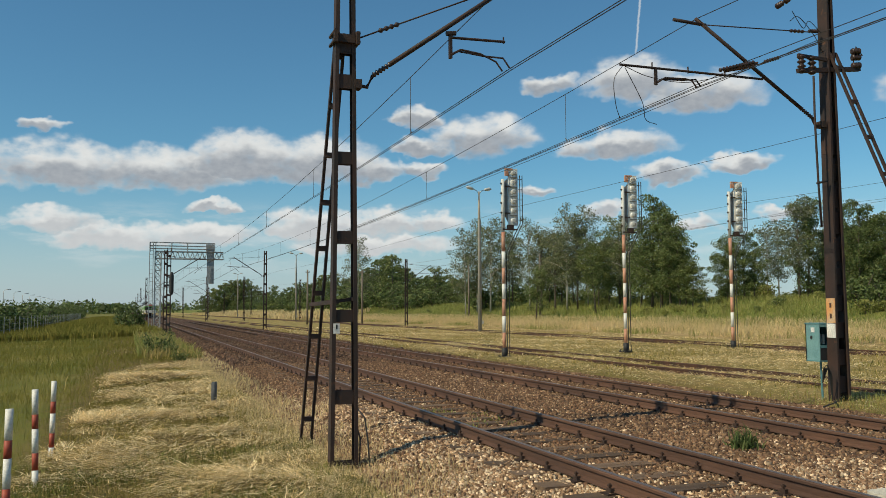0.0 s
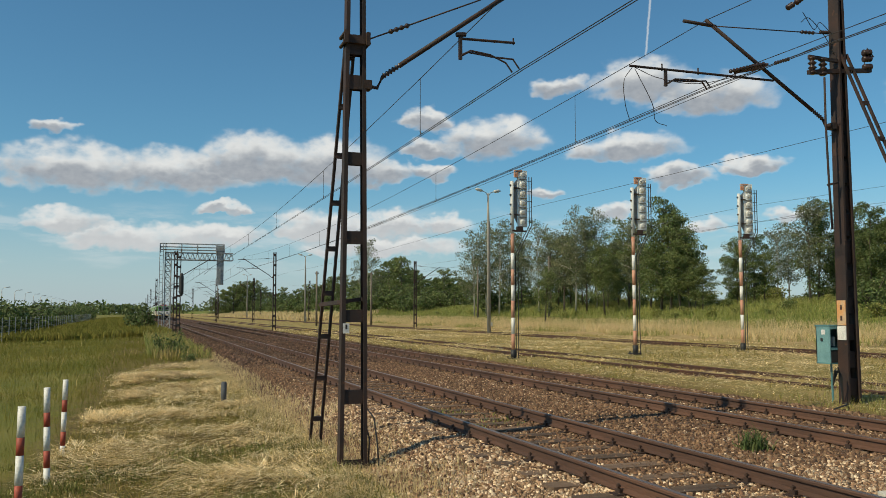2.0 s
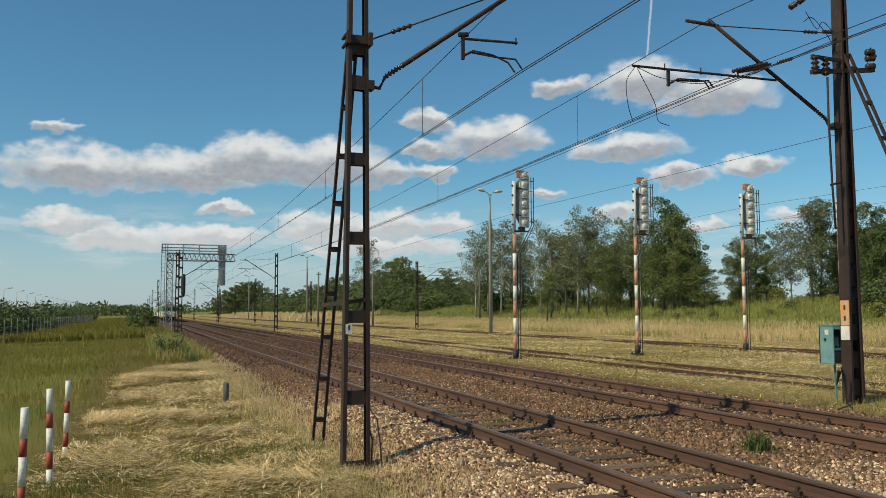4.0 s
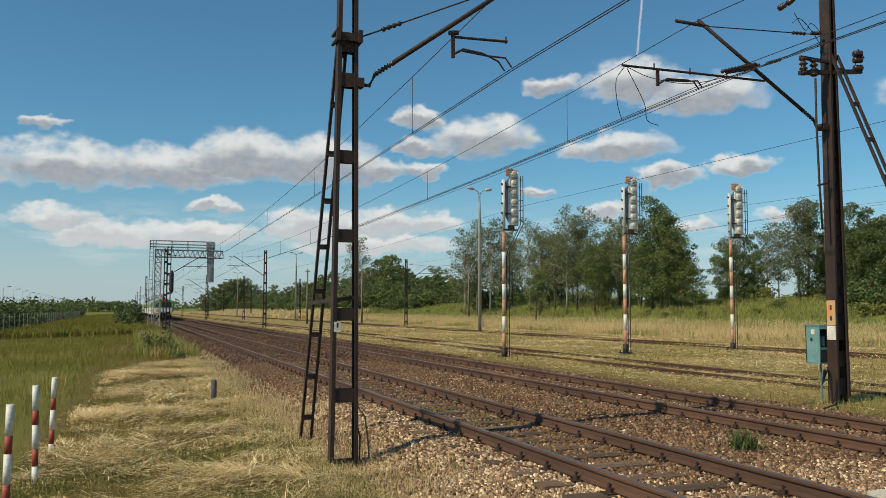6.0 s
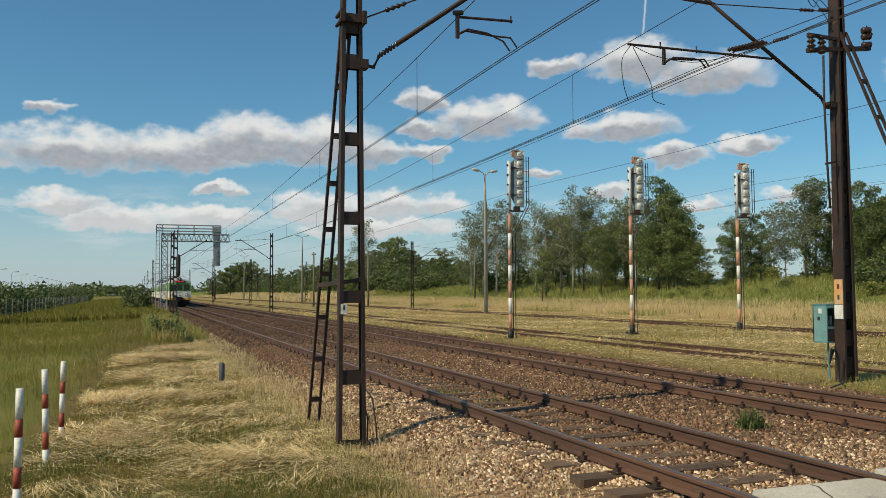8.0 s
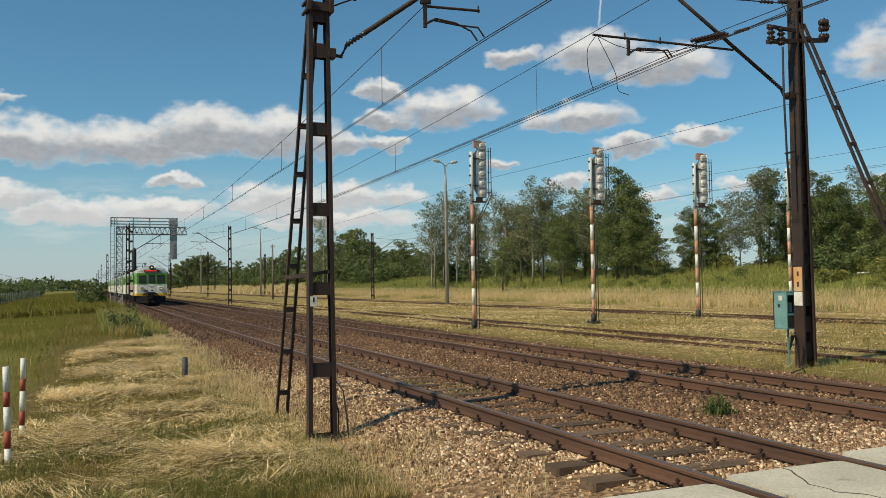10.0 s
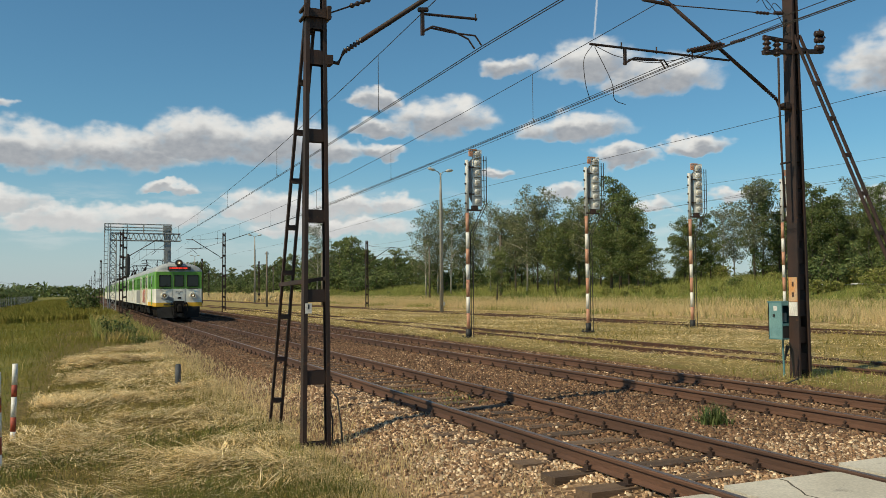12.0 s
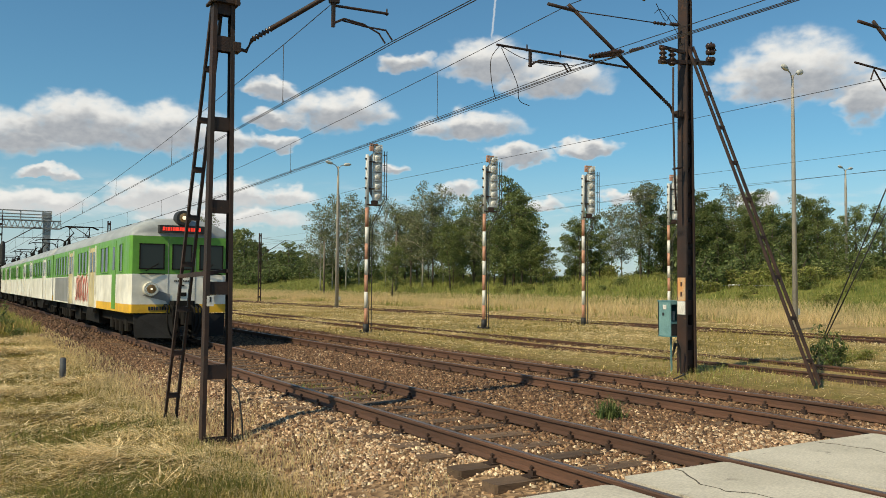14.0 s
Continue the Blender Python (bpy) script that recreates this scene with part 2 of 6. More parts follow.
def ground_material():
    m = bpy.data.materials.new("meadow_ground")
    m.use_nodes = True
    n = Nodes(m.node_tree)
    pos = n.put("ShaderNodeTexCoord").outputs["Object"]
    x, y, z = n.put("ShaderNodeSeparateXYZ", {0: pos}).outputs
    big, mid, small = n.noise(pos, 0.16, 4.0), n.noise(pos, 1.1, 5.0, 0.65), n.noise(pos, 14.0, 4.0, 0.7)
    wx = n.m("ADD", x, n.m("MULTIPLY", n.m("SUBTRACT", mid, 0.5), 2.6))
    # dark tones in straw and green paint the shadow between the blades
    straw = n.mix(n.span(small, 0.35, 0.65), (0.24, 0.172, 0.067, 1), (0.075, 0.056, 0.024, 1))
    green = n.mix(n.span(small, 0.35, 0.65), (0.06, 0.06, 0.015, 1), (0.125, 0.112, 0.029, 1))
    mown = n.mix(n.span(n.m("ADD", n.m("MULTIPLY", mid, 0.7), n.m("MULTIPLY", big, 0.3)), 0.48, 0.64), straw, green)
    field = n.mix(n.span(big, 0.40, 0.62), (0.125, 0.13, 0.028, 1), (0.20, 0.17, 0.048, 1))
    bank = n.mix(n.span(mid, 0.40, 0.62), (0.10, 0.13, 0.028, 1), (0.19, 0.19, 0.05, 1))
    dry = n.mix(n.span(mid, 0.35, 0.65), (0.42, 0.30, 0.15, 1), (0.28, 0.205, 0.09, 1))
    col = n.mix(n.span(wx, -1.0, -2.0), mown, field)
    hay = n.mix(n.span(mid, 0.38, 0.62), (0.40, 0.30, 0.125, 1), (0.22, 0.185, 0.06, 1))
    col = n.mix(n.m("MULTIPLY", n.span(wx, 11.0, 13.5), 0.75), col, hay)
    col = n.mix(n.span(wx, 29.0, 31.0), col, dry)
    col = n.mix(n.span(wx, 35.5, 37.5), col, bank)
    earth = (0.16, 0.115, 0.075, 1)
    col = n.mix(n.m("MULTIPLY", n.span(mid, 0.60, 0.72), 0.6), col, earth)
    bump = n.put("ShaderNodeBump", {"Strength": 0.7, "Distance": 0.06, "Height": n.m("ADD", small, mid)}).outputs[0]
    p = n.put("ShaderNodeBsdfPrincipled", {"Base Color": col, "Roughness": 0.95, "Specular IOR Level": 0.15, "Normal": bump})
    n.put("ShaderNodeOutputMaterial", {0: p.outputs[0]})
    return m


def bed_material():
    m = bpy.data.materials.new("ballast_bed")
    m.use_nodes = True
    n = Nodes(m.node_tree)
    pos = n.put("ShaderNodeTexCoord").outputs["Object"]
    v = n.put("ShaderNodeTexVoronoi", {"Vector": pos, "Scale": 17.0})
    rnd = n.put("ShaderNodeSeparateColor", {0: v.outputs["Color"]}).outputs[0]
    x, y, z = n.put("ShaderNodeSeparateXYZ", {0: pos}).outputs
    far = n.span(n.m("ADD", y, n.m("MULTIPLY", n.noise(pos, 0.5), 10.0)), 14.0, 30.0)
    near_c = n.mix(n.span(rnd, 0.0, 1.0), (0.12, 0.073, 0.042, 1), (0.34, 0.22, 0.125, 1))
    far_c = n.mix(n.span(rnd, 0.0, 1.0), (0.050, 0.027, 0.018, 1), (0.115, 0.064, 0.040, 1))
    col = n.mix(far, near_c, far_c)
    col = n.mix(n.span(v.outputs["Distance"], 0.02, 0.05, 0.55, 0.0), col, (0.05, 0.035, 0.028, 1))
    bump = n.put("ShaderNodeBump", {"Strength": 0.9, "Distance": 0.03, "Height": v.outputs["Distance"]}).outputs[0]
    p = n.put("ShaderNodeBsdfPrincipled", {"Base Color": col, "Roughness": 0.92, "Specular IOR Level": 0.2, "Normal": bump})
    n.put("ShaderNodeOutputMaterial", {0: p.outputs[0]})
    return m


GROUND, BED = ground_material(), bed_material()

# ---- mesh building ----


class Shape:
    """Collects boxes, tubes and plates into one mesh."""

    def __init__(self):
        self.v, self.f, self.mi = [], [], []

    def add(self, verts, faces, mi=0):
        o = len(self.v)
        self.v += [tuple(p) for p in verts]
        self.f += [tuple(o + i for i in f) for f in faces]
        self.mi += [mi] * len(faces)
        return self

    def box(self, c, s, mi=0, turn=None, chamfer=0.0):
        hx, hy, hz = (a / 2 for a in s)
        if chamfer:
            k = min(chamfer, hx * 0.9, hy * 0.9)
            ring = [(-hx + k, -hy), (hx - k, -hy), (hx, -hy + k), (hx, hy - k), (hx - k, hy), (-hx + k, hy), (-hx, hy - k), (-hx, -hy + k)]
            pts = [Vector((x, y, z)) for z in (-hz, hz) for x, y in ring]
            faces = [tuple(reversed(range(8))), tuple(range(8, 16))] + [(i, (i + 1) % 8, 8 + (i + 1) % 8, 8 + i) for i in range(8)]
        else:
            pts = [Vector((x, y, z)) for z in (-hz, hz) for x, y in ((-hx, -hy), (hx, -hy), (hx, hy), (-hx, hy))]
            faces = [(3, 2, 1, 0), (4, 5, 6, 7), (0, 1, 5, 4), (1, 2, 6, 5), (2, 3, 7, 6), (3, 0, 4, 7)]
        if turn is not None:
            pts = [turn @ p for p in pts]
        return self.add([p + Vector(c) for p in pts], faces, mi)

    def bar(self, a, b, w, d, mi=0, up=(0, 1, 0)):
        """A rectangular bar from a to b; w across, d along 'up'."""
        a, b = Vector(a), Vector(b)
        ax = (b - a).normalized()
        u = Vector(up)
        u = (u - ax * u.dot(ax)).normalized()
        s = ax.cross(u)
        pts = [p + s * (i * w / 2) + u * (j * d / 2) for p in (a, b) for i, j in ((-1, -1), (1, -1), (1, 1), (-1, 1))]
        return self.add(pts, [(3, 2, 1, 0), (4, 5, 6, 7), (0, 1, 5, 4), (1, 2, 6, 5), (2, 3, 7, 6), (3, 0, 4, 7)], mi)

    def tube(self, pts, r, n=8, mi=0, caps=True):
        pts = [Vector(p) for p in pts]
        rs = r if isinstance(r, (list, tuple)) else [r] * len(pts)
        o, ring = [], []
        for i, p in enumerate(pts):
            ax = (pts[min(i + 1, len(pts) - 1)] - pts[max(i - 1, 0)]).normalized()
            u = Vector((0, 0, 1)) if abs(ax.z) < 0.9 else Vector((1, 0, 0))
            u = (u - ax * u.dot(ax)).normalized()
            s = ax.cross(u)
            for k in range(n):
                q = 2 * math.pi * k / n
                o.append(p + (u * math.cos(q) + s * math.sin(q)) * rs[i])
        f = [(i * n + k, i * n + (k + 1) % n, (i + 1) * n + (k + 1) % n, (i + 1) * n + k) for i in range(len(pts) - 1) for k in range(n)]
        if caps:
            f += [tuple(reversed(range(n))), tuple(range((len(pts) - 1) * n, len(pts) * n))]
        return self.add(o, f, mi)

    def mesh(self, name, mats, smooth=False):
        me = bpy.data.meshes.new(name)
        me.from_pydata(self.v, [], self.f)
        mats = mats if isinstance(mats, (list, tuple)) else [mats]
        for m in mats:
            me.materials.append(m)
        me.polygons.foreach_set("material_index", self.mi)
        if smooth:
            me.polygons.foreach_set("use_smooth", [len(f) < 6 for f in self.f])
        bm = bmesh.new()
        bm.from_mesh(me)
        bmesh.ops.recalc_face_normals(bm, faces=bm.faces)
        bm.to_mesh(me)
        bm.free()
        return me


def part(name, shape, mats, parent, label="", smooth=False):
    ob = new(name, shape.mesh(name, mats, smooth))
    ob.parent = parent
    return tagged(ob, label)


def thing(name, label, category, group="", at=(0, 0, 0), kind=""):
    ob = new(name)
    ob.empty_display_size = 0.2
    ob.location = at
    return tagged(ob, label, category, group, kind)


def sharing(ob, name, parent, m):
    """A further piece on the same mesh."""
    o = new(name, ob.data)
    o.parent = parent
    o.matrix_basis = m
    return o


def quick_mesh(name, verts, tris, mats):
    """A mesh of triangles from arrays."""
    me = bpy.data.meshes.new(name)
    me.vertices.add(len(verts))
    me.vertices.foreach_set("co", np.ascontiguousarray(verts, dtype=np.float32).ravel())
    me.loops.add(len(tris) * 3)
    me.loops.foreach_set("vertex_index", np.ascontiguousarray(tris, dtype=np.int32).ravel())
    me.polygons.add(len(tris))
    me.polygons.foreach_set("loop_start", np.arange(0, len(tris) * 3, 3, dtype=np.int32))
    me.materials.append(mats)
    me.update(calc_edges=True)
    return me


# ---- ground: one sheet to the horizon ----
T1, T2, T3, T4, GAUGE = 5.166, 9.33, 14.6, 25.2, 0.7525


def height(x, y):
    """Height of the ground; the tops of the main rails are at 0."""
    x, y = np.asarray(x, float), np.asarray(y, float)
    z = np.interp(x, [-200, -30, -9, -3, 0, 2.2, 2.7, 3.1, 11.2, 11.8, 12.6, 20, 30, 37, 41, 47, 60, 200],
                  [-0.8, -0.8, -0.7, -0.55, -0.42, -0.42, -0.46, -0.5, -0.45, -0.16, -0.12, -0.1, -0.1, 0.15, 0.9, 2.2, 2.4, 2.6])
    z = z + 0.05 * np.sin(x * 0.9 + 1.0) * np.sin(y * 0.55) * ((x < 2.2) | (x > 12.5))
    return z


def build_ground():
    xs = np.unique(np.concatenate([np.linspace(-1500, -40, 12), np.linspace(-40, -6, 18), np.linspace(-6, 14, 60), np.linspace(14, 64, 60), np.linspace(64, 1500, 14)]))
    ys = np.unique(np.concatenate([np.linspace(-400, -6, 8), np.linspace(-6, 40, 80), np.linspace(40, 150, 50), np.linspace(150, 2600, 20)]))
    gx, gy = np.meshgrid(xs, ys)
    gz = height(gx, gy)
    v = np.stack([gx, gy, gz], -1).reshape(-1, 3)
    w = len(xs)
    i = (np.arange(len(ys) - 1)[:, None] * w + np.arange(w - 1)[None]).ravel()
    tris = np.concatenate([np.stack([i, i + 1, i + w + 1], -1), np.stack([i, i + w + 1, i + w], -1)])
    me = quick_mesh("ground", v, tris, GROUND)
    me.polygons.foreach_set("use_smooth", [True] * len(tris))
    return tagged(new("ground", me), "mown meadow of straw and short green grass", "ground", kind="structure")


build_ground()


def bed_top(x, y=20.0):
    """Top of the stones; by the crossing they have slipped away from the sleeper ends."""
    slip = 0.075 * np.exp(-((np.asarray(x) - 3.85) / 0.32) ** 2 - ((np.asarray(y) - 6.6) / 1.0) ** 2)
    return -slip + np.interp(x, [2.3, 2.75, 3.3, 3.8, 4.2, 4.5, 4.68, 5.55, 5.75, 11.0, 11.6, 12.0], [-0.55, -0.46, -0.32, -0.205, -0.186, -0.182, -0.203, -0.203, -0.184, -0.184, -0.18, -0.30])


def build_bed():
    s = Shape()
    xs = [2.3, 2.75, 3.1, 3.3, 3.8, 4.2, 4.5, 4.68, 5.55, 5.75, 6.5, 7.2, 8.0, 9.3, 10.6, 11.0, 11.6, 12.0]
    ys = [-30] + list(np.linspace(-4, 12, 40)) + list(np.linspace(13, 60, 44)) + [100, 200, 400, 900]
    for y in ys:
        s.v += [(x + (0.12 * math.sin(y * 2.1) + 0.1 * math.sin(y * 0.77) if i in (0, 1, 17) else 0), y, float(bed_top(x, y))) for i, x in enumerate(xs)]
    w = len(xs)
    s.f = [(j * w + i, j * w + i + 1, (j + 1) * w + i + 1, (j + 1) * w + i) for j in range(len(ys) - 1) for i in range(w - 1)]
    s.mi = [0] * len(s.f)
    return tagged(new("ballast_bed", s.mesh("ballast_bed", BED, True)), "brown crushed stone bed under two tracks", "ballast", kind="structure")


build_bed()


def scatter_stones(name, n, x0, x1, y0, y1, size, mat, label, dens=None, zf=bed_top):
    rng = np.random.default_rng(len(name) * 7 + n)
    x, y = rng.uniform(x0, x1, n), y0 + (y1 - y0) * rng.uniform(0, 1, n) ** 1.35
    if dens is not None:
        keep = rng.uniform(0, 1, n) < dens(x, y)
        x, y = x[keep], y[keep]
        n = len(x)
    c = np.array([(i, j, k) for k in (-1, 1) for i, j in ((-1, -1), (1, -1), (1, 1), (-1, 1))], float)
    t = np.array([(4, 5, 6), (4, 6, 7), (0, 1, 5), (0, 5, 4), (1, 2, 6), (1, 6, 5), (2, 3, 7), (2, 7, 6), (3, 0, 4), (3, 4, 7)])
    p = c[None] * rng.uniform(0.30, 1.0, (n, 8, 3)) * (rng.uniform(0.5, 1.1, (n, 1, 3)))
    a = rng.uniform(0, 6.28, n)
    b = rng.uniform(-0.7, 0.7, n)
    ca, sa, cb, sb = np.cos(a), np.sin(a), np.cos(b), np.sin(b)
    px, pz = p[..., 0] * cb[:, None] - p[..., 2] * sb[:, None], p[..., 0] * sb[:, None] + p[..., 2] * cb[:, None]
    q = np.stack([px * ca[:, None] - p[..., 1] * sa[:, None], px * sa[:, None] + p[..., 1] * ca[:, None], pz], -1)
    r = size * rng.uniform(0.55, 1.6, n)
    q = q * r[:, None, None]
    z = zf(x, y) + rng.uniform(-0.1, 0.55, n) * size
    q = q + np.stack([x, y, z], -1)[:, None, :]
    tris = (t[None] + (np.arange(n) * 8)[:, None, None]).reshape(-1, 3)
    return tagged(new(name, quick_mesh(name, q.reshape(-1, 3), tris, mat)), label, "stones", kind="stuff")


def patchy_stone(x, y):
    return 0.6 * np.sin(x * 3.1 + 1.3 * np.sin(y * 1.9)) + 0.5 * np.sin(y * 2.7 - x * 1.7)


def clean_patch(x, y):
    """Where fresh light ballast lies: round the crossing and along the near shoulder."""
    reach = np.where(x < 4.5, 9.5, 6.2)
    dirt = 0.75 * np.clip(4.0 - x, 0, 1) * np.clip(0.4 + patchy_stone(x, y), 0, 1)
    return np.clip(-dirt + 1.0 - np.clip(y - reach, 0, 30) * np.where(x < 4.5, 0.09, 0.42) - np.clip(x - 6.2, 0, 9) * np.where(y < 6.8, 0.05, 0.17) + 0.25 * np.sin(x * 1.3 + y * 0.6), 0.08, 0.95)


def foot(x, y):
    """Thins the stones out close under the embankment path, where the crossing takes over."""
    return np.where(y > np.maximum(10.0 - 0.78 * x, 4.6), 1.0, 0.12)


scatter_stones("ballast_stones", 135000, 2.35, 11.7, 4.4, 22.0, 0.0195, STONE, "light tan crushed stones between the sleepers", lambda x, y: clean_patch(x, y) * foot(x, y))
scatter_stones("rusty_ballast_stones", 90000, 2.4, 11.8, 4.5, 30.0, 0.0245, STONE_RUST, "rust-brown crushed stones between the tracks", lambda x, y: (1.05 - clean_patch(x, y)) * foot(x, y))
scatter_stones("far_ballast_stones", 14000, 2.4, 11.8, 28.0, 90.0, 0.05, STONE_FAR, "rust-brown crushed stones of the distant track bed")

# ---- tracks ----


def rail_shape(x, y0, y1, z=0.0):
    s = Shape()
    prof = [(-0.065, -0.15), (-0.065, -0.138), (-0.012, -0.118), (-0.012, -0.045), (-0.034, -0.036), (-0.036, -0.012), (-0.026, 0.0),
            (0.026, 0.0), (0.036, -0.012), (0.034, -0.036), (0.012, -0.045), (0.012, -0.118), (0.065, -0.138), (0.065, -0.15)]
    n = len(prof)
    s.add([(x + a, y, z + b) for y in (y0, y1) for a, b in prof], [(i, (i + 1) % n, n + (i + 1) % n, n + i) for i in range(n) if i != 6], 0)
    s.add([(x + a, y, z + b + 0.001) for y in (y0, y1) for a, b in (prof[6], prof[7])], [(0, 1, 3, 2)], 1)
    return s


def sleeper_shape():
    s = Shape()
    s.box((0, 0, -0.245), (2.6, 0.25, 0.14), chamfer=0.02)
    return s


def clip_shape():
    """Ribbed plate with two clamp bolts, one piece."""
    s = Shape()
    s.box((0, 0, -0.168), (0.30, 0.14, 0.022))
    for e in (-1, 1):
        s.box((e * 0.082, 0, -0.137), (0.036, 0.075, 0.042))
        s.tube([(e * 0.085, 0, -0.16), (e * 0.085, 0, -0.07)], 0.012, 5)
        s.box((e * 0.085, 0, -0.09), (0.032, 0.034, 0.02))
    return s


def track(x, label):
    t = thing("railway_track", label, "track", "main tracks", kind="structure")
    for e in (-1, 1):
        part("rail", rail_shape(x + e * GAUGE, -12, 700), [RAIL_SIDE, RAIL_TOP], t, "rusty steel rail with a worn head")
    y, first, far_ties, far_clips = 5.75, None, Shape(), Shape()
    while y < 200:
        j = random.uniform(-0.02, 0.02)
        if y < 75:
            m = pose(x + random.uniform(-0.04, 0.04), y + j, random.uniform(-0.008, 0.004), 0, 0, random.uniform(-0.6, 0.6))
            if first is None:
                first = part("sleeper", sleeper_shape(), TIE, t)
                first.matrix_basis = m
                clip = part("rail_fastening", clip_shape(), CLIP, t)
                clip.matrix_basis = pose(x - GAUGE, y, 0)
                sharing(clip, "rail_fastening", t, pose(x + GAUGE, y, 0))
            else:
                sharing(first, "sleeper", t, m)
                if y < 60:
                    for e in (-1, 1):
                        sharing(clip, "rail_fastening", t, pose(x + e * GAUGE, y, 0))
        else:
            far_ties.box((x, y + j, -0.245), (2.6, 0.25, 0.14))
        if 60 <= y < 130:
            for e in (-1, 1):
                far_clips.box((x + e * GAUGE, y, -0.12), (0.28, 0.15, 0.09))
        y += 0.64
    tagged(part("distant_sleepers", far_ties, TIE, t), kind="stuff")
    tagged(part("distant_fastenings", far_clips, CLIP, t), kind="stuff")
    return t


track(T1, "running track with rusty rails on tarred sleepers")
track(T2, "second running track with rusty rails beside the first")


def siding(x, z):
    t = thing("siding_track", "disused rusty siding sunk into mown grass", "track", "sidings", kind="structure")
    for e in (-1, 1):
        part("rail", rail_shape(x + e * GAUGE, -14, 400, z), [RUST, RUST], t)
    return t


siding(T3, -0.015)
siding(T4, 0.0)

# concrete panels of the level crossing


def crossing_panels():
    rng = random.Random(9)
    t = thing("level_crossing", "worn concrete panels of a level crossing beside the rails", "crossing", kind="structure")
    for x0, x1, y1, z in ((3.05, 4.30, 5.32, -0.012), (4.53, 5.80, 5.45, -0.006), (6.05, 8.42, 5.68, -0.004)):
        for k in range(3):
            a, b = y1 - 3.0 * k - 0.012, y1 - 3.0 * (k + 1) + 0.012
            s = Shape()
            d = 0.45 if x0 < 4 else 0.16
            s.box(((x0 + x1) / 2, (a + b) / 2, z - d / 2), (x1 - x0, a - b, d), chamfer=0.05)
            part("concrete_panel", s, CONCRETE, t)
            if x0 > 4:
                c = Shape()
                x, y = rng.uniform(x0 + 0.3, x1 - 0.3), a - 0.02
                for step in range(9):
                    q = (x + rng.uniform(-0.09, 0.16), y - rng.uniform(0.06, 0.22))
                    c.bar((x, y, z + 0.001), (*q, z + 0.001), rng.uniform(0.005, 0.016), 0.004, up=(0, 0, 1))
                    x, y = min(max(q[0], x0 + 0.1), x1 - 0.1), q[1]
                part("crack", c, CRACK, t, "dark crack across the concrete")
    return t


crossing_panels()

# ---- catenary masts ----


def mast_shapes(t, h, wb, wt, flange, depth, plates, mat, inset=0.022):
    """Two channels that lean towards each other, joined by plates; base at the thing's origin, channels apart along x."""
    for e in (-1, 1):
        s = Shape()
        k, d = 0.014, depth / 2
        prof = [(0, -d), (0, d), (-flange, d), (-flange, d - k), (-k, d - k), (-k, -d + k), (-flange, -d + k), (-flange, -d)]
        s.add([(e * (w / 2 + px), py, z) for w, z in ((wb, -0.15), (wt, h)) for px, py in prof],
              [(i, (i + 1) % 8, 8 + (i + 1) % 8, 8 + i) for i in range(8)] + [(0, 1, 2, 3, 4, 5, 6, 7), (15, 14, 13, 12, 11, 10, 9, 8)])
        part("channel", s, mat, t)
    for z, ph in plates:
        w = wb + (wt - wb) * z / h
        for e in (-1, 1):
            s = Shape()
            s.box((0, e * (depth / 2 - inset), z), (w - 2 * flange + 0.02, 0.012, ph))
            part("batten_plate", s, mat, t)


def strut_shapes(t, top, base, gap, leg, n, mat, lean=0.0):
    top, base = Vector(top), Vector(base)
    for e in (-1, 1):
        s = Shape()
        s.bar(base + Vector((e * gap / 2, 0, 0)), top + Vector((e * gap * (0.5 - lean), 0, 0)), leg, leg * 1.6)
        part("strut_leg", s, mat, t)
    for i in range(n):
        k = (i + 0.55) / n
        s = Shape()
        c = base.lerp(top, k)
        s.box(c, (gap * (1 - 2 * lean * k) + leg * 0.6, leg * 1.9, leg * 2.0))
        part("strut_plate", s, mat, t)


def insulator(t, a, b, r=0.055, n=6, name="insulator"):
    s, a, b = Shape(), Vector(a), Vector(b)
    pts, rs = [], []
    r *= 0.72
    n = int(n * 1.6)
    for i in range(n):
        for k, q in ((0.05, 0.5), (0.40, 1.0), (0.5, 1.0), (0.9, 0.5)):
            pts.append(a.lerp(b, (i + k) / n))
            rs.append(r * q)
    s.tube(pts, rs, 10)
    return part(name, s, INSULATOR, t, "ribbed brown insulator", True)


def tubes(t, name, lines, r, mat, label=""):
    s = Shape()
    for p in lines:
        s.tube(p, r, 8)
    return part(name, s, mat, t, label, True)


def smooth(pts, n=7):
    """A soft curve through the given points."""
    p = [Vector(q) for q in pts]
    p = [p[0] * 2 - p[1]] + p + [p[-1] * 2 - p[-2]]
    out = []
    for a, b, c, d in zip(p, p[1:], p[2:], p[3:]):
        for i in range(n):
            u = i / n
            out.append(0.5 * (2 * b + (c - a) * u + (2 * a - 5 * b + 4 * c - d) * u * u + (3 * b - a - 3 * c + d) * u ** 3))
    return out + [p[-2]]


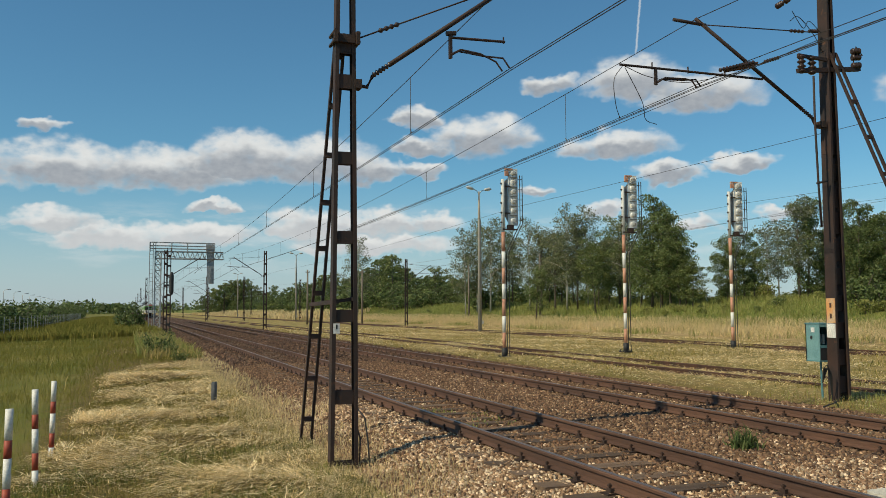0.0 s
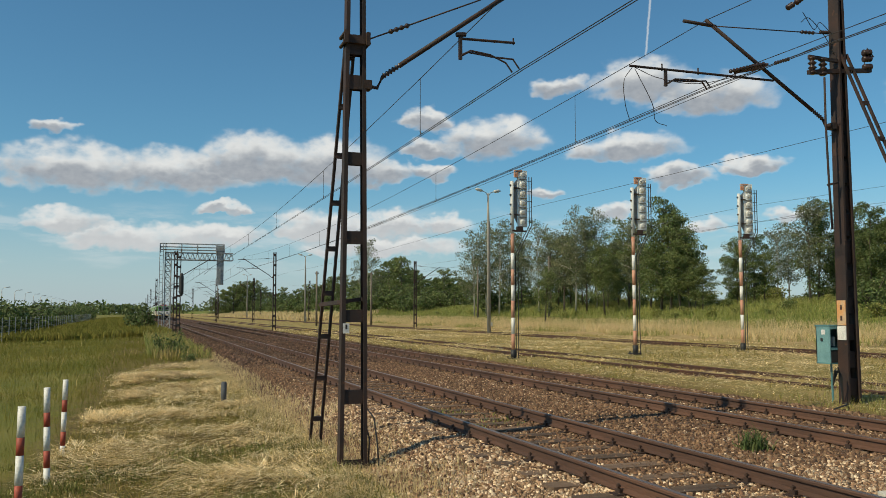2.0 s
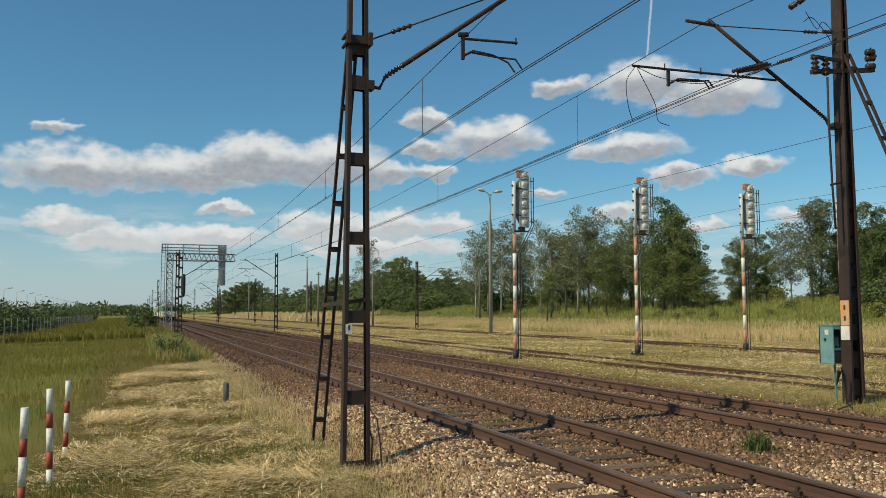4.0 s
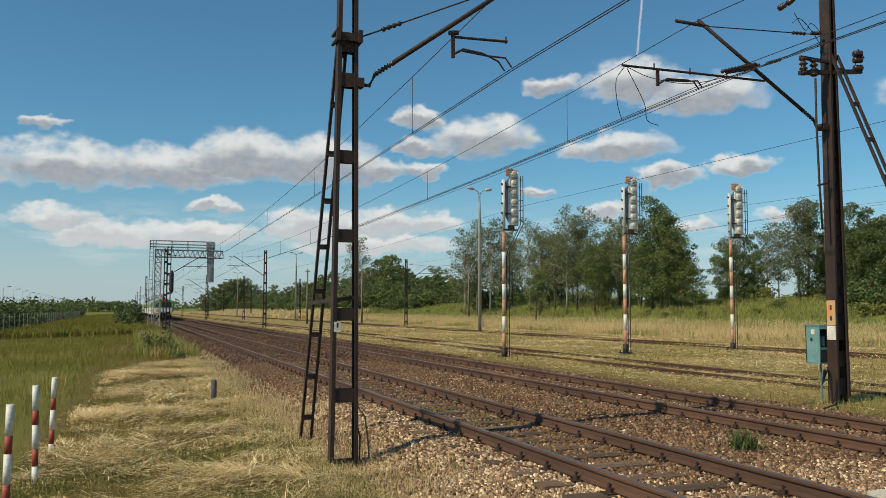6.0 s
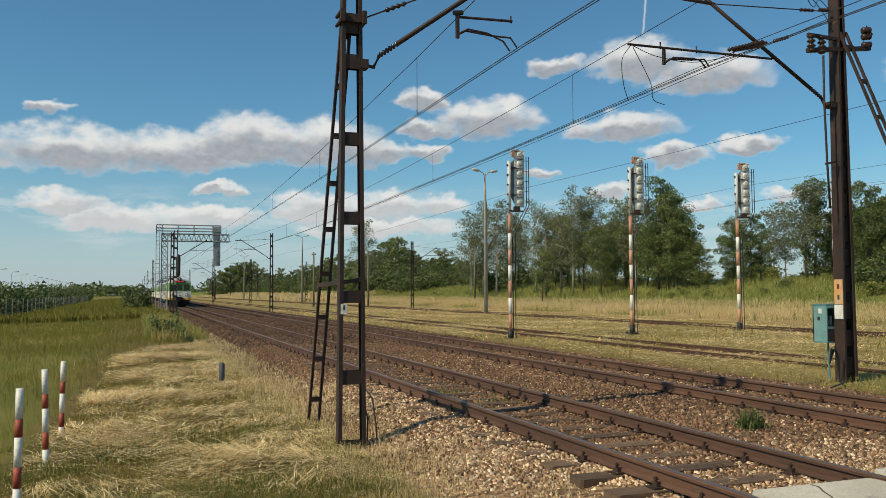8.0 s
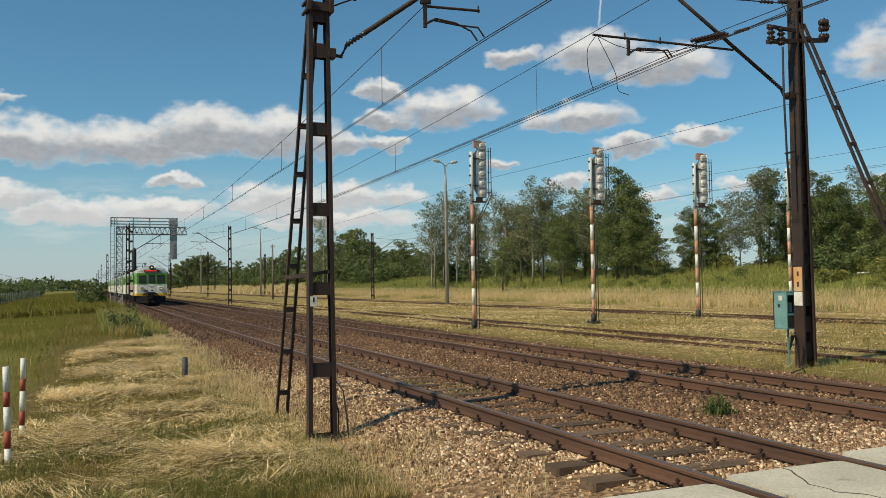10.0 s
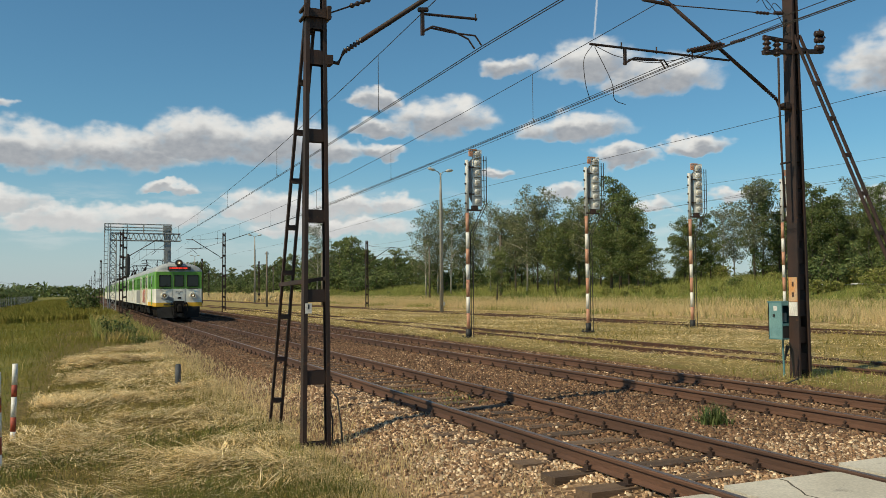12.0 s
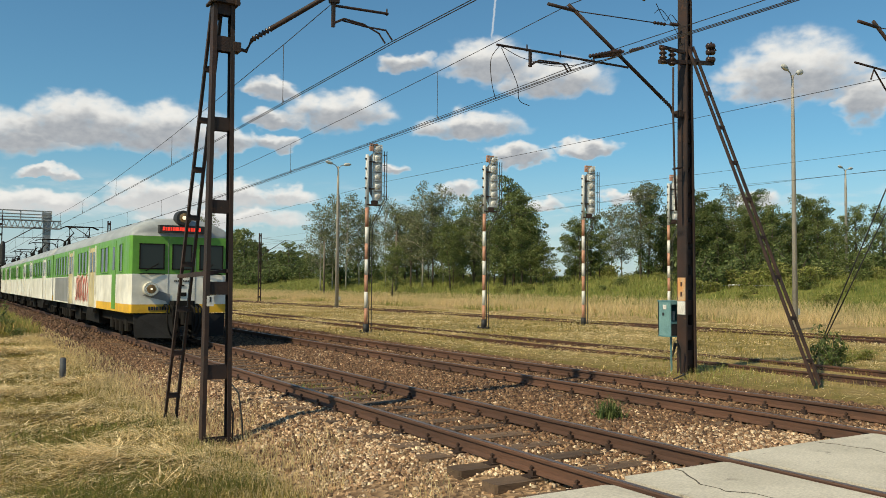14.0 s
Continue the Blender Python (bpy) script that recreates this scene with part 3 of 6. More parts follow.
def cantilever(t, side, x0, contact, z_piv, z_tie, z_cont, y=0.0):
    """A bracket arm to the given side (+1 right): raked tube, tie, registration tube, steady arm. x from the mast's axis."""
    d = side
    reach = contact - x0
    piv = Vector((d * x0, y, z_piv))
    slope = (z_cont + 1.22 - z_piv) / reach
    at = lambda u: piv + Vector((d * u, 0, slope * u))
    s = Shape()
    s.tube([piv + Vector((-d * 0.03, 0, 0)), piv + Vector((d * 0.12, 0, -0.02)), at(0.2)], 0.028, 6)
    s.box(piv + Vector((-d * 0.02, 0, 0)), (0.10, 0.16, 0.12))
    part("pivot", s, CLIP, t)
    insulator(t, at(0.2), at(0.46), 0.055, 4)
    tubes(t, "bracket_tube", [[at(0.44), at(reach + 0.15)]], 0.034, MAST_DARK)
    tip = at(reach)
    tubes(t, "head_tube", [[tip + Vector((-d * 0.06, 0, 0.0)), tip + Vector((d * 0.62, 0, 0.02))]], 0.032, MAST_DARK)
    tie0 = Vector((d * x0, y, z_tie))
    tubes(t, "tie_rod", [[tie0, tie0.lerp(tip, 0.13)], [tie0.lerp(tip, 0.24), tip]], 0.011, MAST_DARK)
    insulator(t, tie0.lerp(tip, 0.12), tie0.lerp(tip, 0.25), 0.05, 3)
    return at, tip


# the lattice mast beside the first track
M1 = Vector((2.62, 10.68, -0.42))


def near_mast():
    t = thing("catenary_mast", "rust-brown steel catenary mast of two channels with a raking strut", "mast", "catenary masts", M1)
    mast_shapes(t, 8.2, 0.375, 0.225, 0.052, 0.14, [(0.05, 0.05), (0.89, 0.175), (1.94, 0.165), (2.97, 0.165), (4.02, 0.165), (5.05, 0.19), (5.55, 0.25), (6.7, 0.17), (7.7, 0.17)], MAST_DARK)
    strut_shapes(t, (-0.035, 0.10, 5.75), (-0.02, 2.32, 0.0), 0.16, 0.036, 9, MAST_DARK, 0.12)
    s = Shape()
    s.box((0, 0.0, 5.62), (0.30, 0.22, 0.11), chamfer=0.03)
    for e in (-1, 1):
        s.tube([(e * 0.16, -0.15, 5.57), (e * 0.16, 0.16, 5.57)], 0.024, 6)
        s.tube([(e * 0.16, -0.15, 5.69), (e * 0.16, 0.16, 5.69)], 0.024, 6)
        s.box((e * 0.15, -0.13, 5.63), (0.05, 0.05, 0.17))
    part("clamp", s, CLIP, t)
    s = Shape()
    s.bar((-0.10, -0.06, 2.13), (-0.10, 1.62, 2.10), 0.05, 0.055, up=(0, 0, 1))
    s.bar((0.12, -0.06, 2.16), (0.04, 1.62, 2.13), 0.03, 0.045, up=(0, 0, 1))
    s.bar((-0.15, 0.02, 2.12), (0.15, 0.02, 2.17), 0.03, 0.045, up=(0, 0, 1))
    part("cross_brace", s, MAST_DARK, t)
    s = Shape()
    s.box((-0.115, -0.088, 1.80 - 0.02), (0.085, 0.008, 0.13))
    s.box((-0.115, -0.093, 1.80), (0.022, 0.003, 0.06), 1)
    part("number_plate", s, [WHITE, BLACK], t, "small white plate with a dark mark")
    # bracket arm over the track
    at, tip = cantilever(t, 1, 0.19, 2.52, 5.03, 5.67, 5.53)
    reg = 5.86
    s = Shape()
    s.tube([(1.50, 0, 5.83), (2.36, 0, 5.86)], 0.02, 8)
    s.box((1.52, 0, 5.70), (0.045, 0.045, 0.34))
    s.tube([(1.46, 0, 5.88), (1.60, 0, 5.90)], 0.035, 6)
    s.tube([(2.34, 0, 5.83), (2.34, 0, 5.93)], 0.012, 6)
    part("registration_tube", s, MAST_DARK, t)
    s = Shape()
    for y, x1, z1 in ((-0.04, 2.30, 5.41), (0.04, 2.45, 5.50)):
        s.tube([(1.52, y, 5.58), (1.66, y, 5.66), (2.0 + y, y, 5.63), (x1 - 0.10, y, z1 + 0.13), (x1, y, z1)], 0.014, 6)
    part("steady_arm", s, MAST_DARK, t)
    tubes(t, "earth_cable", [[(0.17, -0.05, 0.75), (0.26, -0.1, 0.62), (0.30, -0.12, 0.3), (0.30, -0.2, 0.0)], [(0.18, 0.05, 0.55), (0.22, -0.02, 0.35), (0.20, -0.06, 0.0)]], 0.011, BLACK)
    return t


near_mast()

# the heavier mast beside the second track, with the switch box
M2 = Vector((12.36, 12.0, -0.12))


def far_side_mast():
    t = thing("catenary_mast", "dark brown steel anchor mast with strut, insulators and faded orange bands", "mast", "catenary masts", M2)
    mast_shapes(t, 8.6, 0.31, 0.12, 0.042, 0.24, [(0.30 + 0.50 * i, 0.30 if i < 5 else 0.42) for i in range(16)], MAST_DARK, 0.075)
    strut_shapes(t, (0.06, -0.08, 6.55), (0.05, -2.85, 0.05), 0.15, 0.032, 9, MAST_DARK)
    s = Shape()
    s.box((-0.139, 0.0, 1.66), (0.012, 0.20, 0.46))
    s.box((-0.146, 0.0, 1.29), (0.012, 0.20, 0.26), 1)
    part("painted_band", s, [ORANGE, WHITE], t, "faded orange and cream mast marking")
    for z in (1.76, 1.56):
        s = Shape()
        s.box((-0.147, 0.0, z), (0.003, 0.045, 0.09))
        part("marking", s, RUST, t)
    s = Shape()
    s.box((-0.104, 0.02, 4.68), (0.012, 0.12, 0.14))
    part("rust_plate", s, RUST, t)
    at, tip = cantilever(t, -1, 0.22, 2.86, 5.16, 6.94, 5.56)
    s = Shape()
    s.tube([(-1.55, 0, 5.91), (-4.60, 0, 5.88)], 0.022, 8)
    s.box((-3.88, 0, 5.74), (0.045, 0.045, 0.30))
    for x in (-2.4, -3.2, -3.95):
        s.tube([(x, 0, 5.86), (x, 0, 5.98)], 0.014, 6)
    part("registration_tube", s, MAST_DARK, t)
    s = Shape()
    for y, x1, z1 in ((-0.05, -3.06, 5.60), (0.05, -2.90, 5.66)):
        s.tube([(-3.88, y, 5.62), (-3.72, y, 5.72), (-3.3, y, 5.74), (x1 - 0.1, y, z1 + 0.12), (x1, y, z1)], 0.015, 6)
    part("steady_arm", s, MAST_DARK, t)
    s = Shape()
    s.tube([(-2.45, -0.05, 5.95), (-2.3, -0.05, 6.02), (-1.85, -0.05, 6.13), (-1.7, -0.05, 6.19)], [0.02, 0.05, 0.055, 0.02], 9)
    part("strain_clamp", s, RUST, t, "rusty strain clamp on the arm")
    insulator(t, (-2.6, -0.09, 5.95), (-1.8, -0.09, 6.18), 0.055, 7)
    insulator(t, (-1.55, -0.05, 6.22), (-1.2, -0.05, 6.34), 0.05, 4)
    # feeder bracket with pin insulators on both sides
    s = Shape()
    s.bar((-0.80, -0.08, 6.12), (0.72, -0.08, 6.30), 0.07, 0.08, up=(0, 0, 1))
    s.bar((-0.78, -0.08, 6.42), (-0.1, -0.08, 6.40), 0.05, 0.06, up=(0, 0, 1))
    s.tube([(0.55, -0.08, 6.3), (0.62, -0.12, 6.72), (0.75, -0.14, 6.55)], 0.012, 6)
    part("feeder_bracket", s, MAST_DARK, t)
    for x in (-0.70, -0.45):
        insulator(t, (x, -0.08, 6.08), (x, -0.08, 6.44), 0.11, 3)
    for z in (6.34, 6.5, 6.62):
        insulator(t, (0.52, -0.10, z), (0.74, -0.10, z + 0.03), 0.09, 2)
    tubes(t, "down_pipe", [[(-0.44, -0.1, 6.05), (-0.45, -0.1, 5.2), (-0.42, -0.1, 4.0), (-0.38, -0.1, 3.2)], [(-0.46, -0.1, 4.02), (-0.2, -0.1, 4.08)]], 0.02, MAST_DARK)
    s = Shape()
    for k in range(4):
        s.tube([(-0.28, -0.1, 0.05), (-0.34 - 0.03 * k, -0.16, 0.5 + 0.06 * k), (-0.45 - 0.03 * k, -0.18, 0.62), (-0.5, -0.1, 0.35)], 0.011, 6)
    s.tube([(-0.28, -0.15, 0.02), (-0.5, -0.4, 0.03), (-1.2, -0.8, 0.02)], 0.014, 6)
    part("cable", s, BLACK, t)
    for line in ([[(-0.25, -0.12, 6.9), (-0.6, -0.2, 7.05), (-0.75, -0.2, 6.9), (-1.0, -0.2, 7.2)],
                              [(-0.2, -0.12, 6.5), (-0.5, -0.2, 6.8), (-0.85, -0.2, 7.1), (-1.05, -0.2, 7.0)],
                              [(-4.55, 0, 5.86), (-4.72, 0, 5.6), (-4.70, 0, 5.2), (-4.55, 0.1, 4.95)],
                              [(-4.50, 0, 5.84), (-4.1, 0.1, 5.3), (-3.9, 0.3, 5.05), (-3.6, 0.4, 5.0)],
                              [(-4.5, 0, 5.86), (-4.0, 0, 5.72), (-3.2, 0, 5.70), (-2.2, -0.05, 5.95)]]):
        tubes(t, "jumper_cable", [smooth(line)], 0.0065, WIRE)
    insulator(t, (-0.42, 0, 6.95), (-0.18, 0, 6.97), 0.055, 3)
    insulator(t, (-1.25, -0.3, 7.30), (-1.1, -0.3, 7.42), 0.08, 2)
    insulator(t, (-1.45, -0.3, 7.18), (-1.3, -0.3, 7.28), 0.08, 2)
    return t


far_side_mast()


def plain_mast(side):
    t = thing("catenary_mast", "slim dark steel catenary mast with one bracket arm", "mast", "catenary masts")
    mast_shapes(t, 7.3, 0.36, 0.28, 0.09, 0.16, [(0.4 + 0.95 * i, 0.2) for i in range(8)], MAST_DARK)
    cantilever(t, side, 0.2, 2.75, 4.95, 6.75, 5.35)
    d = side
    s = Shape()
    s.tube([(d * 1.5, 0, 5.75), (d * 3.5, 0, 5.80)], 0.022, 6)
    s.tube([(d * 3.0, 0, 5.55), (d * 2.9, 0, 5.75), (d * 2.4, 0, 5.3)], 0.016, 6)
    part("registration_tube", s, MAST_DARK, t)
    return t


left_mast, right_mast = plain_mast(1), plain_mast(-1)
left_mast.location, right_mast.location = (2.95, 76.0, -0.42), (11.95, 79.0, -0.13)
for k in (1, 2, 3, 4):
    copy_thing(left_mast, pose(2.6, 76 + 64 * k, -0.42))
    copy_thing(right_mast, pose(12.1, 79 + 64 * k, -0.13))
for x, y in ((28.8, 88.0), (29.0, 150.0), (29.0, 214.0), (17.8, 9.6), (29.2, 280.0)):
    copy_thing(left_mast if y > 20 else right_mast, pose(x, y, -0.1) @ Matrix.Scale(1.0 if y > 20 else 1.025, 4, (0, 0, 1)))
copy_thing(right_mast, pose(17.8, 140, -0.1))
copy_thing(right_mast, pose(17.8, 205, -0.1))

# the signal lattice on the near mast row: black and white marked mast with a signal head


def banded_mast():
    t = thing("signal_mast", "black and white banded lattice signal mast with an oval signal head", "signal", "signals", (3.06, 72.0, -0.42))
    for i in range(9):
        s = Shape()
        for e in (-1, 1):
            s.bar((e * 0.13, 0, i * 0.8), (e * 0.13, 0, i * 0.8 + 0.8), 0.07, 0.1)
        s.box((0, 0, i * 0.8 + 0.12), (0.26, 0.1, 0.16))
        part("mast_section", s, BLACK if i % 2 else MAST_DARK, t)
    s = Shape()
    s.tube([(0.2, -0.12, 3.3), (0.2, -0.12, 3.6), (0.2, -0.12, 4.9), (0.2, -0.12, 5.2)], [0.08, 0.18, 0.18, 0.1], 10)
    part("signal_head", s, BLACK, t)
    return t


banded_mast()

# ---- overhead wires ----


def wire(name, pts, r, parent, label=""):
    s = Shape()
    s.tube(pts, r, 5, caps=False)
    return part(name, s, WIRE, parent, label)


def span(p, q, sag, n=14):
    p, q = Vector(p), Vector(q)
    return [p.lerp(q, i / n) - Vector((0, 0, sag * 4 * (i / n) * (1 - i / n))) for i in range(n + 1)]


def catenary(x, y_masts, z_con, z_mes, sag, offs, label, dip=0.12):
    """Messenger with sag, twin contact wires and droppers, from mast to mast."""
    t = thing("overhead_line", label, "overhead line", "overhead lines")
    con, mes, drop = [[], []], [], Shape()
    for a, b, oa, ob in zip(y_masts[:-1], y_masts[1:], offs[:-1], offs[1:]):
        m = span((x + oa, a, z_mes), (x + ob, b, z_mes), sag)
        mes += m[:-1]
        for k, e in enumerate((-0.025, 0.025)):
            c = span((x + oa + e, a, z_con), (x + ob + e, b, z_con), dip)
            con[k] += c[:-1]
        for i in range(1, len(m) - 1, 2):
            q = Vector((x + oa + (ob - oa) * i / 14, c[i].y, c[i].z))
            drop.tube([m[i], q], 0.006, 4, caps=False)
            drop.tube([(q.x, q.y - 0.06, q.z + 0.02), (q.x, q.y + 0.02, q.z + 0.10)], 0.011, 4)
    for c in con:
        wire("contact_wire", c, 0.007, t)
    wire("messenger_wire", mes, 0.0075, t)
    tagged(part("dropper", drop, WIRE, t), kind="stuff")


catenary(T1, [-55, 10.75, 76, 140, 204, 268, 332], 5.08, 6.42, 0.85, [0.1, -0.05, 0.1, -0.1, 0.1, -0.1, 0.1], "twin contact wires under a sagging messenger wire")
catenary(T2, [-52, 12.0, 79, 143, 207, 271, 335], 5.52, 6.76, 0.75, [-0.1, 0.05, -0.1, 0.1, -0.1, 0.1, 0], "twin contact wires and messenger over the second track", 0.32)
anchor = thing("anchor_wires", "auxiliary wires running to insulators by the anchor mast", "wire", "overhead lines")
for p in (span((10.05, 11.9, 5.92), (9.25, -40, 6.3), 0.4), span((9.2, 40, 5.25), (10.1, 11.95, 5.9), 0.1),
          span((11.1, 11.95, 6.22), (13.0, -30, 6.9), 0.2), span((9.28, 60, 5.3), (12.1, 11.9, 6.65), 0.25)):
    wire("wire", p, 0.007, anchor)
for x, z, s in ((14.7, 5.75, 0.25), (25.2, 6.2, 0.3), (25.3, 5.45, 0.1), (30.0, 6.3, 0.4)):
    t = thing("siding_wire", "thin wire strung over the sidings", "wire", "overhead lines")
    pts = []
    for a, b in ((-30, 30), (30, 88), (88, 150), (150, 214)):
        pts += span((x, a, z), (x, b, z), s)[:-1]
    wire("wire", pts, 0.006, t)
guy = thing("guy_wire", "pair of dark guy cables anchored beside the strut", "cable", at=(16.2, 11.95, -0.12))
tubes(guy, "cable", [[(0, 0, 0), (1.36, -2.21, 6.6)]], 0.014, BLACK)
tubes(guy, "cable", [[(0.10, 0.05, 0), (1.55, -2.26, 6.1)]], 0.014, BLACK)

# ---- the signals on banded poles, seen from behind ----
DULL_STEEL = material("dull_grey_steel", [(0.22, 0.22, 0.215), (0.15, 0.15, 0.15)], 4.0, 0.6, 0.2, 0.1, 40)
POLE_WHITE = material("dull_white_paint", [(0.60, 0.60, 0.58), (0.50, 0.50, 0.48)], 3.0, 0.6, 0, 0.1, 40, wear=((0.34, 0.27, 0.22), 0.67))


SIGNAL_PANEL = material("pale_signal_sheet", [(0.78, 0.77, 0.74), (0.62, 0.61, 0.58)], 5.0, 0.55, 0, 0.1, 40, wear=((0.28, 0.24, 0.20), 0.62))


def signal_post():
    t = thing("railway_signal", "signal on a red and white banded pole, seen from behind", "signal", "signals")
    z = 0.0
    bands = [(0.36, BLACK), (0.56, FADED_RED), (0.60, WHITE), (0.62, FADED_RED), (0.56, WHITE), (0.58, FADED_RED), (0.60, WHITE), (0.72, FADED_RED), (1.95, POLE_WHITE)]
    for h, m in bands:
        s = Shape()
        s.tube([(0, 0, z), (0, 0, z + h)], 0.066 if z > 0 else 0.10, 12)
        part("pole_band", s, m, t, "", True)
        z += h
    s = Shape()
    s.box((0, 0, 0.03), (0.42, 0.42, 0.06), chamfer=0.04)
    for a in (-0.15, 0.15):
        for b in (-0.15, 0.15):
            s.tube([(a, b, 0.05), (a, b, 0.12)], 0.025, 6)
    part("base_plate", s, BLACK, t)
    # the back sheet of the lamp unit, with folded edges
    s = Shape()
    s.box((0.435, 0.05, 5.92), (0.33, 0.05, 2.0))
    for x in (0.262, 0.608):
        s.box((x, 0.055, 5.92), (0.02, 0.075, 2.04))
    s.box((0.435, 0.055, 6.95), (0.36, 0.08, 0.03))
    s.box((0.435, 0.055, 4.90), (0.36, 0.08, 0.03))
    part("back_sheet", s, SIGNAL_PANEL, t, "pale sheet metal back of the lamp unit")
    for k in range(6):
        c = Vector((0.44, 0.03, 5.04 + 0.355 * k))
        s = Shape()
        s.tube([c, c + Vector((0, -0.03, 0)), c + Vector((0, -0.045, 0))], [0.115, 0.112, 0.10], 14)
        part("lamp_housing", s, SIGNAL_PANEL, t)
        s = Shape()
        s.tube([c + Vector((0, -0.046, 0)), c + Vector((0, -0.06, 0)), c + Vector((0, -0.068, 0))], [0.085, 0.078, 0.05], 12)
        part("lamp_cover", s, GREY_PAINT, t, "round grey lamp cover", True)
        s = Shape()
        s.box((c.x, -0.0, c.z - 0.172), (0.27, 0.06, 0.03))
        s.box((c.x + 0.05, -0.06, c.z - 0.02), (0.02, 0.06, 0.10))
        part("lamp_latch", s, DULL_STEEL, t)
    # screen plate between pole and lamps, and the fixings
    s = Shape()
    s.add([(0.07, 0.06, 6.45), (0.23, 0.06, 6.62), (0.23, 0.06, 4.98), (0.09, 0.06, 5.25), (0.07, 0.085, 6.45), (0.23, 0.085, 6.62), (0.23, 0.085, 4.98), (0.09, 0.085, 5.25)],
          [(0, 3, 2, 1), (4, 5, 6, 7), (0, 1, 5, 4), (1, 2, 6, 5), (2, 3, 7, 6), (3, 0, 4, 7)])
    part("screen_plate", s, DULL_STEEL, t)
    s = Shape()
    s.box((0.17, 0.03, 6.80), (0.13, 0.08, 0.20))
    s.box((0.26, 0.03, 6.95), (0.30, 0.10, 0.05))
    part("top_bracket", s, FADED_RED, t)
    for zz in (5.3, 6.3):
        s = Shape()
        s.box((0.14, 0.0, zz), (0.30, 0.06, 0.045))
        part("arm", s, CLIP, t)
    s = Shape()
    s.box((0.24, 0.0, 4.70), (0.56, 0.16, 0.05))
    s.box((0.30, 0.0, 4.80), (0.22, 0.14, 0.14))
    part("bracket", s, CLIP, t)
    for k in range(5):
        s = Shape()
        s.tube([(-0.10, -0.02, 4.95 + 0.36 * k), (-0.05, -0.02, 4.95 + 0.36 * k)], 0.035, 6)
        part("pole_clamp", s, CLIP, t)
    s = Shape()
    for x in (0.67, 0.77):
        s.tube([(x, -0.05, 6.72), (x, -0.05, 4.92), (x - 0.54, -0.02, 3.88), (x - 0.56, -0.02, 3.7), (x - 0.56, -0.02, 0.1)], 0.018, 6)
    for k in range(5):
        s.tube([(0.60, -0.05, 5.05 + 0.38 * k), (0.77, -0.05, 5.05 + 0.38 * k)], 0.012, 5)
    part("conduit", s, BLACK, t, "dark conduit pipes down the pole")
    return t


sig = signal_post()
sig.matrix_basis = pose(12.82, 27.75, -0.17)
copy_thing(sig, pose(18.2, 28.1, -0.10, 0, 0, -6))
copy_thing(sig, pose(23.35, 28.1, -0.10, 0, 0, -10))
copy_thing(sig, pose(28.6, 28.2, -0.10, 0, 0, -10))

# ---- gantry with a hung signal over the first track ----


def gantry():
    y = 92.0
    t = thing("signal_gantry", "grey steel lattice signal gantry with walkway rails and ladder", "gantry", at=(2.8, y, -0.42))
    s = Shape()
    for e in (-1, 1):
        for g in (-1, 1):
            s.tube([(e * 0.3, g * 0.35, 0), (e * 0.3, g * 0.35, 8.3)], 0.05, 6)
    for k in range(12):
        z = 0.3 + 0.66 * k
        for g in (-1, 1):
            s.tube([(-0.3, g * 0.35, z), (0.3, g * 0.35, z + 0.66)], 0.025, 5)
            s.tube([(0.3, g * 0.35, z), (-0.3, g * 0.35, z + 0.66)], 0.025, 5)
            s.tube([(-0.3, g * 0.35, z), (0.3, g * 0.35, z)], 0.025, 5)
    part("tower", s, GALV, t)
    s = Shape()
    for zz in (7.95, 8.45 - 1.25 + 0.0):
        for g in (-0.35, 0.35):
            s.tube([(-0.3, g, zz + 0.3), (6.6, g, zz + 0.3)], 0.055, 6)
    for k in range(14):
        x = -0.3 + 0.5 * k
        for g in (-0.35, 0.35):
            s.tube([(x, g, 7.5), (x + 0.25, g, 8.25)], 0.025, 5)
            s.tube([(x + 0.25, g, 8.25), (x + 0.5, g, 7.5)], 0.025, 5)
    part("lattice_beam", s, GALV, t)
    s = Shape()
    for zz in (8.55, 8.85, 9.2):
        s.tube([(-0.8, -0.4, zz), (5.7, -0.4, zz)], 0.03, 6)
        s.tube([(-0.8, 0.4, zz), (5.7, 0.4, zz)], 0.03, 6)
    for x in (-0.8, -0.25, 1.35, 2.95, 4.9, 5.7):
        for g in (-0.4, 0.4):
            s.tube([(x, g, 8.2), (x, g, 9.2)], 0.035, 6)
    part("walkway_rail", s, GALV, t)
    s = Shape()
    for x in (-0.85, -0.5):
        s.tube([(x, -0.45, 0), (x, -0.45, 9.2)], 0.035, 6)
    for k in range(22):
        s.tube([(-0.85, -0.45, 0.4 * k + 0.3), (-0.5, -0.45, 0.4 * k + 0.3)], 0.02, 5)
    part("ladder", s, GALV, t)
    s = Shape()
    s.box((5.3, -0.1, 7.0), (0.72, 0.25, 4.2), chamfer=0.02)
    part("signal_panel", s, GALV, t, "tall grey signal screen hung from the gantry")
    for k in range(4):
        s = Shape()
        s.tube([(5.3, -0.25, 5.3 + 0.4 * k), (5.3, -0.42, 5.3 + 0.4 * k)], 0.12, 8)
        part("lamp_hood", s, GALV, t)
    return t


gantry()

# ---- lamp posts, poles ----


